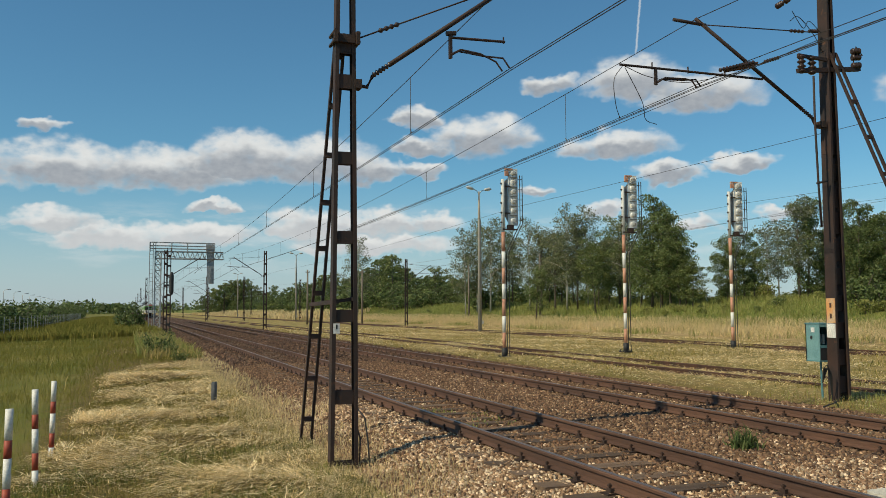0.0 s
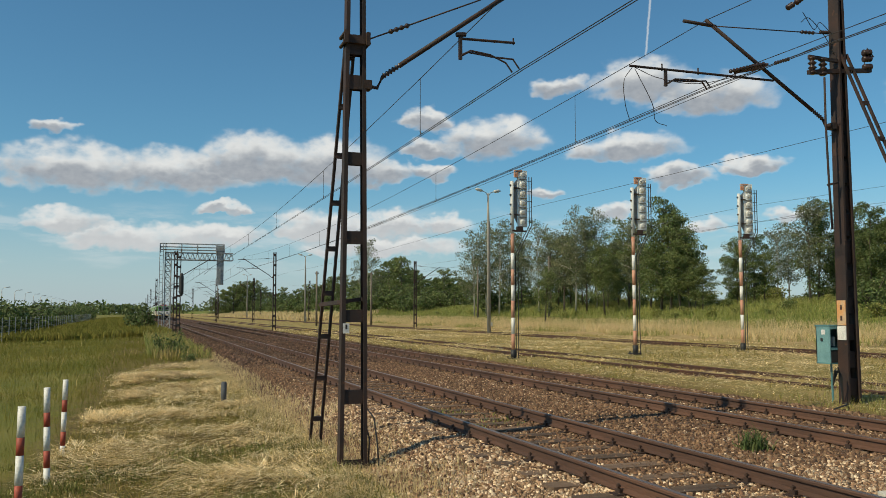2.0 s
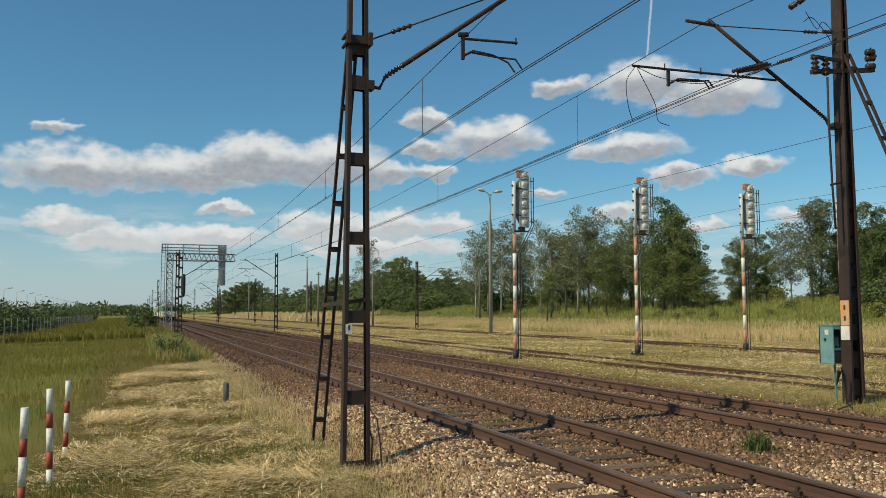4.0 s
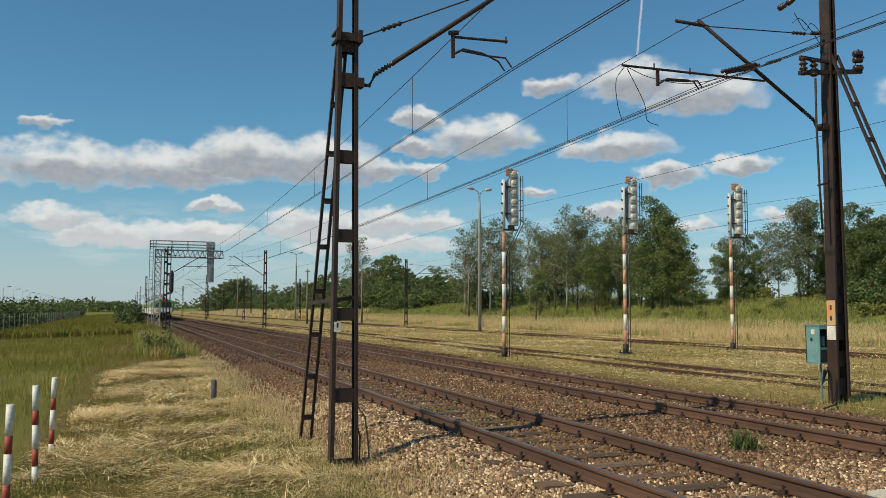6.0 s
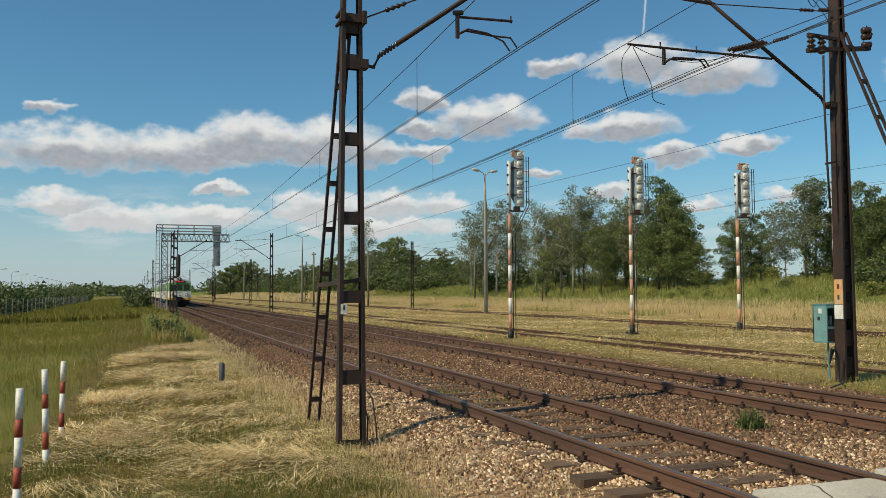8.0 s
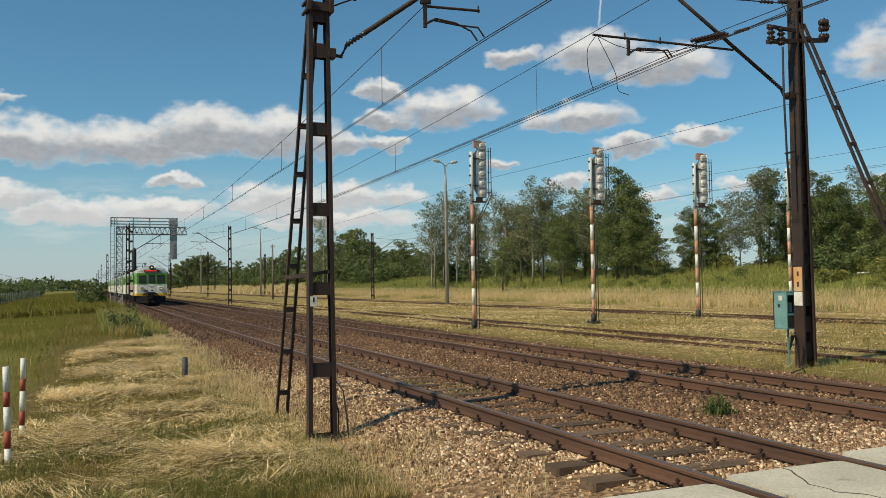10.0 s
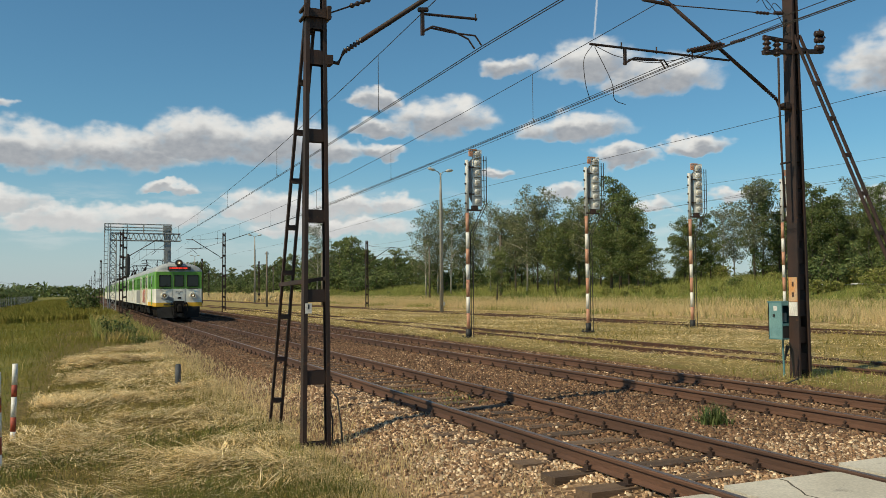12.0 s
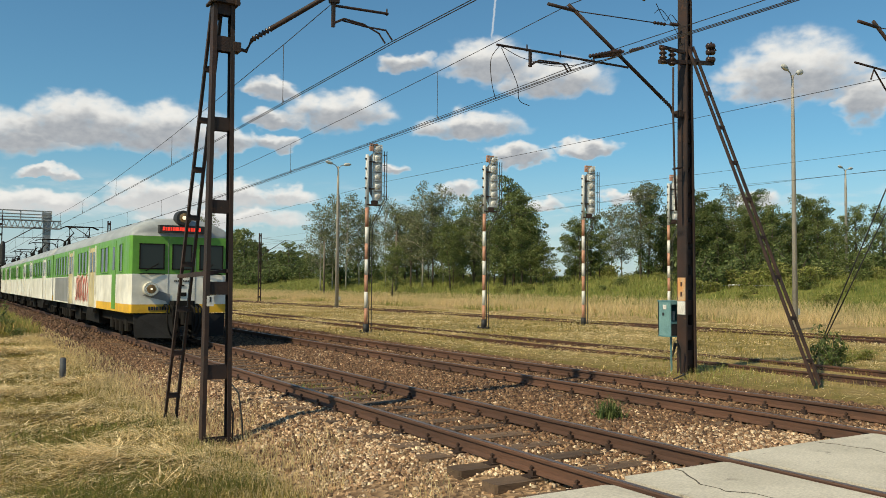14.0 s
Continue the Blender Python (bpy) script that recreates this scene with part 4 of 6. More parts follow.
def lamp_post(h):
    t = thing("lamp_post", "concrete lamp post with two outstretched street lamp heads", "street lamp", "lamp posts")
    s = Shape()
    s.tube([(0, 0, -0.1), (0, 0, h * 0.82), (0, 0, h)], [0.15, 0.095, 0.06], 10)
    part("post", s, POST_CONCRETE, t, "", True)
    s = Shape()
    for e in (-1, 1):
        s.tube([(0, 0, h - 0.25), (e * 0.2, 0, h + 0.05), (e * 0.55, 0, h + 0.17)], 0.03, 6)
    part("bracket", s, GALV, t)
    for e in (-1, 1):
        s = Shape()
        s.tube([(e * 0.48, 0, h + 0.16), (e * 0.62, 0, h + 0.19), (e * 0.95, 0, h + 0.25), (e * 1.15, 0, h + 0.26)], [0.05, 0.11, 0.12, 0.03], 10)
        part("lamp_head", s, GREY_PAINT, t, "", True)
    s = Shape()
    s.tube([(0.14, -0.02, 0.2), (0.12, -0.02, h * 0.8)], 0.025, 6)
    part("cable_pipe", s, GALV, t)
    s = Shape()
    s.box((0.16, -0.10, 0.75), (0.16, 0.12, 0.26), chamfer=0.02)
    part("junction_box", s, GREY_PAINT, t, "small grey junction box")
    return t


post = lamp_post(10.6)
post.matrix_basis = pose(24.6, 57.5, -0.12, 0, 0, 10)
for x, y, z, r in ((25.0, 133.0, -0.1, 5), (25.0, 209.0, -0.1, 0), (29.3, 22.0, -0.1, 8), (54.0, 36.0, 2.25, 5), (25.0, 290.0, -0.1, 0)):
    copy_thing(post, pose(x, y, z, 0, 0, r) @ Matrix.Diagonal({29.3: (0.75, 0.75, 0.985, 1), 54.0: (0.85, 0.85, 0.73, 1)}.get(x, (1, 1, 1, 1))))


def wood_pole():
    t = thing("wooden_pole", "plain weathered wooden pole among tall grass", "pole", "poles")
    s = Shape()
    s.tube([(0, 0, -0.1), (0, 0, 6.6)], [0.13, 0.09], 9)
    part("shaft", s, WOOD_POLE, t, "", True)
    s = Shape()
    s.box((0, 0, 6.3), (0.5, 0.08, 0.08))
    for e in (-1, 1):
        s.tube([(e * 0.2, 0, 6.33), (e * 0.2, 0, 6.48)], 0.03, 6)
    part("cross_arm", s, WOOD_POLE, t)
    return t


wp = wood_pole()
wp.matrix_basis = pose(41.0, 79.5, 0.9)
for x, y in ((39.2, 95.0), (20.2, 100.0), (40.0, 190.0), (27.0, 100.0), (62.0, 34.0)):
    copy_thing(wp, pose(x, y, float(height(x, y)), 0, 0, random.uniform(-20, 20)))

# ---- the switch cabinet beside the anchor mast ----


def cabinet():
    t = thing("switch_cabinet", "open teal metal switch cabinet on a post beside the mast", "cabinet", at=(12.23, 12.30, -0.06))
    # the black back and lower front sheet paint the shaded inside of the open box
    for name, c, d, m in (("roof", (0.0, 0.0, 1.36), (0.38, 0.36, 0.025), TEAL), ("floor", (0.0, 0.0, 0.66), (0.36, 0.34, 0.025), TEAL), ("back_panel", (0, 0.16, 1.01), (0.36, 0.02, 0.675), BLACK),
                          ("side_panel", (-0.17, 0, 1.01), (0.02, 0.34, 0.675), TEAL_LIGHT), ("side_panel", (0.17, 0, 1.01), (0.02, 0.34, 0.675), TEAL), ("shelf", (0, -0.01, 0.93), (0.32, 0.32, 0.04), TEAL),
                          ("lower_door", (0, -0.16, 0.79), (0.31, 0.02, 0.22), BLACK), ("front_rim", (0, -0.172, 1.32), (0.36, 0.012, 0.05), TEAL), ("front_rim", (0, -0.172, 0.93), (0.36, 0.012, 0.045), TEAL),
                          ("label_plate", (-0.185, -0.02, 1.24), (0.012, 0.08, 0.09), WHITE), ("lock", (-0.188, 0.02, 1.10), (0.02, 0.04, 0.06), BLACK), ("switch", (0.07, 0.02, 1.06), (0.05, 0.08, 0.18), GREY_PAINT)):
        s = Shape()
        s.box(c, d)
        part(name, s, m, t)
    s = Shape()
    s.tube([(0.02, 0.0, -0.16), (0.0, 0.0, 0.66)], 0.02, 8)
    part("post", s, TEAL, t)
    return t


cabinet()

# ---- red and white marker stakes, and the short post ----


def stake():
    t = thing("marker_stake", "thin red and white banded marker stake in the grass", "stake", "marker stakes")
    z = -0.1
    for h, m in ((0.26, WHITE), (0.20, RED), (0.28, WHITE), (0.17, RED), (0.29, WHITE)):
        s = Shape()
        s.tube([(0, 0, z), (0, 0, z + h)], 0.036, 10)
        part("band", s, m, t, "", True)
        z += h
    return t


st = stake()
STAKES = ((-1.06, 8.9, -0.42, 0.5), (-1.0, 11.0, -0.42, -1.5), (-1.01, 13.3, -0.50, 0.8))
st.matrix_basis = pose(STAKES[0][0], STAKES[0][1], STAKES[0][2], 0, STAKES[0][3], 0)
for x, y, z, r in STAKES[1:]:
    copy_thing(st, pose(x, y, z, 0, r, 0))


DARK_GREY = material("dark_grey_paint", [(0.11, 0.115, 0.125), (0.075, 0.08, 0.088)], 4.0, 0.6, 0.1, 0.1, 40)


def stump():
    t = thing("short_post", "short dark grey metal post in mown grass", "post", at=(1.75, 18.7, -0.46))
    s = Shape()
    s.tube([(0, 0, -0.05), (0, 0, 0.50), (0, 0, 0.52)], [0.06, 0.06, 0.048], 10)
    part("pipe", s, DARK_GREY, t, "", True)
    s = Shape()
    s.tube([(0, 0, 0.521), (0, 0, 0.53)], 0.046, 10)
    part("cap", s, BLACK, t)
    return t


stump()


def barrier():
    t = thing("low_barrier", "low white pipe barrier in the grass of the bank", "barrier", at=(44.0, 37.2, 1.3))
    tubes(t, "hoop", [[(0, -0.6, -0.2), (0, -0.6, 0.5), (0, 0.6, 0.5), (0, 0.6, -0.2)]], 0.05, WHITE)
    tubes(t, "marker_post", [[(0, 2.8, -0.2), (0, 2.8, 0.75)]], 0.06, WHITE)
    tubes(t, "rail", [[(0, -3.5, 0.45), (0, 2.8, 0.45)]], 0.015, GALV)
    return t


barrier()

# ---- the electric train ----
T_GREEN = material("green_coach_paint", [(0.135, 0.34, 0.045), (0.115, 0.29, 0.042)], 1.2, 0.4, 0, 0.0, 2.5, wear=((0.12, 0.20, 0.06), 0.70))
T_WHITE = material("dusty_white_coach_paint", [(0.78, 0.755, 0.68), (0.66, 0.63, 0.55)], 0.9, 0.45, 0, 0.0, 2.5, wear=((0.42, 0.36, 0.27), 0.68))
T_YELLOW = material("yellow_coach_paint", [(0.72, 0.42, 0.03), (0.62, 0.35, 0.03)], 1.5, 0.45, 0, 0.0, 2.5)
T_ROOF = material("grey_roof_paint", [(0.36, 0.38, 0.385), (0.29, 0.305, 0.31)], 0.8, 0.5, 0, 0.0, 2.5)
T_UNDER = material("grimy_underframe", [(0.018, 0.0155, 0.014), (0.012, 0.011, 0.010)], 2.0, 0.9, 0, 0.2, 30, spec=0.12)
T_PLOUGH = material("dark_grey_plough", [(0.024, 0.024, 0.025), (0.016, 0.016, 0.017)], 2.0, 0.85, 0, 0.1, 30, spec=0.12)
T_DOOR = material("cream_door_paint", [(0.58, 0.50, 0.30), (0.50, 0.40, 0.20)], 1.5, 0.5, 0, 0.0, 2.5)
T_PATCH = material("grey_repaint", [(0.25, 0.25, 0.245), (0.21, 0.21, 0.205)], 1.5, 0.6, 0, 0.0, 2.5)
T_SPRAY = material("red_spray_paint", [(0.52, 0.115, 0.085), (0.56, 0.24, 0.18)], 3.0, 0.6, 0, 0.03, 25)
T_PATCH_PINK = material("faded_pink_spray", [(0.62, 0.45, 0.38), (0.70, 0.60, 0.52)], 2.0, 0.6, 0, 0.03, 15)
T_GLASS = glass_material("coach_glass", (0.020, 0.027, 0.025))
T_LED = material("red_led", [(0.9, 0.05, 0.03), (0.8, 0.04, 0.02)], 3.0, 0.4, emit=0.9)
T_LIT = material("lit_lamp", [(1.0, 0.86, 0.62), (1.0, 0.9, 0.7)], 5.0, 0.2, emit=0.8)
T_CHROME = material("lamp_reflector", [(0.75, 0.73, 0.68), (0.6, 0.58, 0.52)], 5.0, 0.2, 0.8)
T_LENS = material("amber_lamp_lens", [(0.20, 0.115, 0.045), (0.42, 0.28, 0.14)], 7.0, 0.15, 0.3)

CAR = 18.35
HALF = 1.36


def coach_shell(front):
    s = Shape()
    prof = [(1, 0.80), (1, 1.03), (1, 1.84), (1, 2.86), (0.975, 2.99), (0.87, 3.15), (0.66, 3.30), (0.36, 3.40), (0.0, 3.43)]
    ring = [(-a, z) for a, z in prof] + [(a, z) for a, z in reversed(prof[:-1])]
    band = [0, 1, 2, 3, 3, 3, 3, 3, 3, 3, 3, 3, 3, 2, 1, 0]
    secs = [(0.0, 0.945, 0.36), (0.05, 0.965, 0.60), (0.14, 0.99, 0.80), (0.40, 1.0, 0.93), (1.0, 1.0, 1.0)] if front else [(0.0, 1.0, 1.0)]
    secs += [(CAR * k / 6, 1.0, 1.0) for k in range(1, 7)]
    secs[-1] = (CAR - 0.15, 1.0, 1.0)
    if front:
        secs[5] = (5.55, 1.0, 1.0)
    n = len(ring)
    for y, w, r in secs:
        s.v += [(a * HALF * w, y, 2.86 + (z - 2.86) * r if z > 2.86 else z) for a, z in ring]
    for i in range(len(secs) - 1):
        for k in range(n - 1):
            s.f.append((i * n + k, i * n + k + 1, (i + 1) * n + k + 1, (i + 1) * n + k))
            # the yellow band only wraps the cab end
            s.mi.append(1 if band[k] == 0 and not (front and i < 5) else band[k])
        s.f.append((i * n, (i + 1) * n, (i + 1) * n + n - 1, i * n + n - 1))
        s.mi.append(4)
    for o, m in ((0, front), ((len(secs) - 1) * n, False)):
        for k in range(n // 2):
            f = (o + k, o + k + 1, o + n - 2 - k, o + n - 1 - k)
            s.f.append(f if f[1] != f[2] else (f[0], f[1], f[3]))
            s.mi.append(band[k])
    return s


def pane(y0, y1, z0, z1, x):
    """A window in a side wall: a frame with recessed glass, one piece."""
    e = 1 if x > 0 else -1
    s = Shape()
    k = 0.035
    rect = lambda d, g: [(x + e * d, y0 - g, z0 - g), (x + e * d, y1 + g, z0 - g), (x + e * d, y1 + g, z1 + g), (x + e * d, y0 - g, z1 + g)]
    s.v = rect(-0.02, k) + rect(0.022, k) + rect(0.022, 0) + rect(0.006, 0)
    for o in (0, 4, 8):
        s.f += [(o + i, o + (i + 1) % 4, o + 4 + (i + 1) % 4, o + 4 + i) for i in range(4)]
    s.f.append((12, 13, 14, 15))
    s.mi = [1] * 12 + [0]
    return s


def coach(t, y, front, first):
    body = part("coach", coach_shell(front), [T_YELLOW, T_WHITE, T_GREEN, T_ROOF, T_UNDER], t, "green and dusty white coach body with a grey roof", False)
    body.location = (0, y, 0)
    body.data.polygons.foreach_set("use_smooth", [m == 3 for m in (p.material_index for p in body.data.polygons)])
    if front:
        wins = [(1.0, 1.42), (3.35, 3.95), (4.1, 4.7), (7.7, 8.3), (8.5, 9.1), (9.3, 9.9), (13.0, 13.6), (13.9, 14.5), (14.8, 15.4), (15.7, 16.3), (16.6, 17.2)]
        doors = [(5.7, 7.0), (11.2, 12.4)]
    else:
        wins = [(0.8, 1.4), (1.7, 2.3), (4.6, 5.2), (5.5, 6.1), (6.4, 7.0), (7.3, 7.9), (8.2, 8.8), (9.1, 9.7), (12.2, 12.8), (13.1, 13.7), (14.0, 14.6), (16.5, 17.1)]
        doors = [(2.8, 4.1), (10.3, 11.6), (14.95, 16.1)]
    for e in (-1, 1):
        for a, b in wins:
            part("window", pane(a, b, 1.93, 2.66, e * HALF), [T_GLASS, T_GREEN], body)
        for a, b in doors:
            s = Shape()
            for k in (0, 1):
                w = (b - a) / 2
                s.box((e * (HALF - 0.01), a + w * (k + 0.5), 1.78), (0.05, w - 0.03, 1.92), 0)
            for q in (a - 0.05, b + 0.05):
                s.box((e * (HALF + 0.012), q, 1.8), (0.06, 0.07, 2.0), 2)
            for k in (0, 1):
                s.box((e * (HALF + 0.018), a + (b - a) * (0.25 + 0.5 * k), 2.28), (0.02, (b - a) * 0.28, 0.65), 1)
            s.box((e * (HALF + 0.02), (a + b) / 2, 0.72), (0.10, b - a, 0.12), 3)
            part("door", s, [T_DOOR if first else T_WHITE, T_GLASS, T_WHITE, T_UNDER], body)
    s = Shape()
    for a, z, w, h, l in ((0, 0.62, 2.2, 0.26, CAR - 1.0), (0.0, 0.5, 2.35, 0.4, 3.0), (0, 0.45, 2.3, 0.42, 1.6)):
        s.box((0, CAR / 2 + (0 if l > 4 else (2.2 if l < 2 else -1.6)), z), (w, l, h))
    part("underframe", s, T_UNDER, body)
    for q in (2.9, CAR - 3.0):
        s = Shape()
        for e in (-1, 1):
            s.box((e * 1.0, q, 0.52), (0.12, 2.9, 0.2), chamfer=0.03)
            for k in (-1, 1):
                s.box((e * 1.03, q + k * 1.2, 0.42), (0.2, 0.34, 0.34), chamfer=0.05)
                s.tube([(e * 1.05, q + k * 0.35, 0.2), (e * 1.05, q + k * 0.35, 0.55)], 0.10, 8)
        s.box((0, q, 0.5), (2.1, 0.4, 0.16))
        part("bogie", s, T_UNDER, body)
        for k in (-1, 1):
            s = Shape()
            for e in (-1, 1):
                s.tube([(e * 0.70, q + k * 1.2, 0.43), (e * 0.74, q + k * 1.2, 0.43), (e * 0.745, q + k * 1.2, 0.43), (e * 0.83, q + k * 1.2, 0.43)], [0.46, 0.46, 0.43, 0.43], 20)
            s.tube([(-0.7, q + k * 1.2, 0.43), (0.7, q + k * 1.2, 0.43)], 0.08, 8)
            part("wheelset", s, T_UNDER, body)
    s = Shape()
    for k in range(7):
        s.box((0, 3.0 + 2.2 * k, 3.47), (0.7, 0.6, 0.12), chamfer=0.06)
    part("roof_vent", s, T_ROOF, body)
    return body


def pantograph(body, y):
    s = Shape()
    for e in (-1, 1):
        s.tube([(e * 0.55, y - 0.9, 3.65), (e * 0.55, y + 0.9, 3.65)], 0.035, 6)
        s.tube([(e * 0.5, y - 0.7, 3.68), (e * 0.35, y + 0.75, 3.98), (e * 0.45, y, 4.30)], 0.028, 6)
        s.tube([(e * 0.5, y + 0.7, 3.68), (e * 0.35, y - 0.75, 3.98), (e * 0.45, y, 4.30)], 0.028, 6)
        for q in (-0.8, 0.8):
            s.tube([(e * 0.55, y + q, 3.36), (e * 0.55, y + q, 3.65)], [0.09, 0.06], 8)
    for q in (-0.14, 0.14):
        s.tube([(-0.85, y + q, 4.22), (-0.6, y + q, 4.33), (0.6, y + q, 4.33), (0.85, y + q, 4.22)], 0.025, 6)
    part("pantograph", s, T_UNDER, body, "folded dark pantograph on the roof")


def front_end(body):
    """Windscreens, lamps, display, coupler and plough on the cab end."""
    for x0, x1 in ((-1.10, -0.48), (-0.25, 0.25), (0.48, 1.10)):
        s = Shape()
        s.box(((x0 + x1) / 2, -0.004, 2.31), (x1 - x0, 0.02, 0.66), 0)
        w = x1 - x0
        for z in (1.98, 2.64):
            s.box(((x0 + x1) / 2, -0.014, z), (w + 0.04, 0.03, 0.03), 1)
        for x in (x0, x1):
            s.box((x, -0.014, 2.31), (0.03, 0.03, 0.68), 1)
        part("windscreen", s, [T_GLASS, T_UNDER], body)
    s = Shape()
    for x in (-0.36, 0.36):
        s.box((x, -0.003, 1.85), (0.012, 0.012, 1.9))
    part("door_seam", s, T_PATCH, body)
    s = Shape()
    s.tube([(-0.95, -0.03, 1.92), (-0.62, -0.05, 2.12)], 0.014, 5)
    s.tube([(0.55, -0.03, 1.92), (0.85, -0.05, 2.12)], 0.014, 5)
    part("wiper", s, T_UNDER, body)
    for x, z, r, q in ((-0.82, 1.44, 0.165, 0.0), (0.80, 1.44, 0.165, 0.0), (0.0, 3.37, 0.18, 0.02)):
        lamp = Shape()
        lamp.tube([(x, q + 0.15, z), (x, q - 0.10, z), (x, q - 0.15, z)], [r * 1.22, r * 1.16, r * 1.12], 22)
        part("headlamp", lamp, T_WHITE if z < 2 else BLACK, body, "round headlamp housing")
        s = Shape()
        s.tube([(x, q - 0.15, z), (x, q - 0.175, z), (x, q - 0.175, z)], [r * 1.12, r * 1.10, r * 1.0], 22, caps=False)
        part("lamp_rim", s, T_CHROME if z < 2 else BLACK, body, "round metal rim")
        s = Shape()
        s.tube([(x, q - 0.155, z), (x, q - 0.175, z), (x, q - 0.185, z)], [r * 1.0, r * 0.72, r * 0.15], 18)
        part("lamp_lens", s, T_LENS, body, "amber glass lamp lens", True)
        s = Shape()
        s.tube([(x, q - 0.183, z), (x, q - 0.192, z)], r * (0.16 if x < -0.1 else 0.3), 12)
        part("lamp_bulb", s, T_LIT, body, "lit lamp bulb")
    s = Shape()
    s.box((0.0, 0.02, 3.06), (1.30, 0.26, 0.20), 0, chamfer=0.02)
    x = -0.55
    for w in (0.05, 0.03, 0.06, 0.03, 0.05, 0.09, 0.05, 0.06, 0.04, 0.06, 0.05, 0.05, 0.04, 0.06):
        s.box((x + w / 2, -0.113, 3.06), (w, 0.006, 0.10), 1)
        x += w + 0.022
    part("destination_display", s, [BLACK, T_LED], body, "black display with glowing red characters")
    s = Shape()
    x = -0.86
    for w in (0.05, 0.05, 0.04, 0.05, 0.02, 0.02, 0.05, 0.04, 0.05):
        s.box((x + w / 2, -0.006, 0.92), (w, 0.02, 0.10))
        x += w + 0.02
    for k in range(9):
        if k != 4:
            s.box((-0.18 + k * 0.045, -0.006, 1.66), (0.024, 0.02, 0.04))
    part("running_number", s, BLACK, body, "dark unreadable running number")
    for c, d in (((0, -0.01, 1.54), (0.14, 0.02, 0.04)), ((0.03, -0.01, 1.30), (0.20, 0.02, 0.10))):
        s = Shape()
        s.box(c, d)
        part("emblem", s, T_UNDER, body)
    s = Shape()
    s.box((0, -0.12, 0.92), (0.62, 0.30, 0.42), chamfer=0.06)
    s.tube([(0, -0.1, 0.80), (0, -0.62, 0.72)], [0.16, 0.14], 10)
    s.box((0, -0.62, 0.68), (0.30, 0.20, 0.34), chamfer=0.05)
    part("coupler", s, T_UNDER, body, "black centre coupler")
    for x, d, z in ((-0.40, 0.10, 0.22), (-0.30, 0.24, 0.16), (-0.20, 0.32, 0.30), (0.20, 0.30, 0.20), (0.31, 0.24, 0.28), (0.42, 0.12, 0.16)):
        s = Shape()
        s.tube(smooth([(x, -0.02, 1.02), (x * 1.08, -0.22 - d, 0.92), (x * 1.1, -0.28 - d, 0.55), (x * 0.8, -0.20 - d, z), (x * 0.5, -0.24, z + 0.06)], 4), 0.026, 6)
        part("hose", s, T_UNDER, body, "black rubber brake hose")
    for e in (-1, 1):
        s = Shape()
        s.tube([(e * 0.42, 0.02, 1.00), (e * 0.42, -0.10, 1.00), (e * 0.42, -0.14, 0.94)], [0.05, 0.045, 0.04], 8)
        part("cable_socket", s, T_UNDER, body)
    for e in (-1, 1):
        s = Shape()
        s.add([(e * 0.25, -0.30, 0.13), (e * 1.18, 0.05, 0.16), (e * 1.22, 0.08, 0.78), (e * 0.25, -0.12, 0.78),
               (e * 0.25, -0.24, 0.13), (e * 1.18, 0.11, 0.16), (e * 1.22, 0.14, 0.78), (e * 0.25, -0.06, 0.78)],
              [(0, 1, 2, 3), (7, 6, 5, 4), (0, 4, 5, 1), (1, 5, 6, 2), (2, 6, 7, 3), (3, 7, 4, 0)])
        part("snow_plough", s, T_PLOUGH, body, "dark grey snow plough under the cab")
    # flat grey patch below and to the right of the left headlamp
    s = Shape()
    s.add([(-1.02, -0.012, 1.27), (-0.42, -0.012, 1.12), (-0.30, -0.012, 0.98), (-0.30, -0.012, 1.30), (-0.70, -0.012, 1.42)], [(0, 1, 2, 3, 4)])
    part("soot_patch", s, T_PATCH, body)
    for e in (-1, 1):
        s = Shape()
        s.tube([(e * 1.1, -0.01, 1.84), (e * 0.95, -0.06, 1.86), (e * 0.45, -0.01, 1.84)], 0.014, 6)
        part("grab_rail", s, T_UNDER, body)


def side_marks(body):
    for e in (-1, 1):
        s = Shape()
        s.box((e * (HALF + 0.003), 2.35, 1.83), (0.012, 0.62, 1.95), 0)
        s.box((e * (HALF + 0.012), 2.35, 2.30), (0.012, 0.34, 0.66), 1)
        part("cab_door", s, [T_GREEN, T_GLASS], body, "narrow green cab door")
    s = Shape()
    s.box((-HALF - 0.003, 15.0, 1.34), (0.012, 4.6, 0.96))
    part("repainted_patch", s, T_PATCH, body, "grey repainted patch")
    rng = random.Random(5)
    # looping sprayed strokes, pale below and red above
    for name, mat, w, dx, n, label in (("sprayed_ground", T_PATCH_PINK, 0.30, 0.005, 5, "faded pink sprayed patches"), ("sprayed_lettering", T_SPRAY, 0.12, 0.009, 6, "illegible red sprayed strokes")):
        s = Shape()
        for k in range(n):
            y = 7.55 + 2.9 * k / n + rng.uniform(-0.05, 0.05)
            pts = smooth([(0, y, 0.98), (0, y + rng.uniform(-0.15, 0.05), 1.35), (0, y + 0.18, 1.86 - 0.12 * (k % 2)), (0, y + 0.40, 1.45), (0, y + 0.22, rng.uniform(1.0, 1.2)), (0, y + 0.52, rng.uniform(0.95, 1.3))], 4)
            for a, b in zip(pts, pts[1:]):
                s.bar((-HALF - dx, a.y, a.z), (-HALF - dx, b.y, b.z), w, 0.006, up=(1, 0, 0))
        part(name, s, mat, body, label)


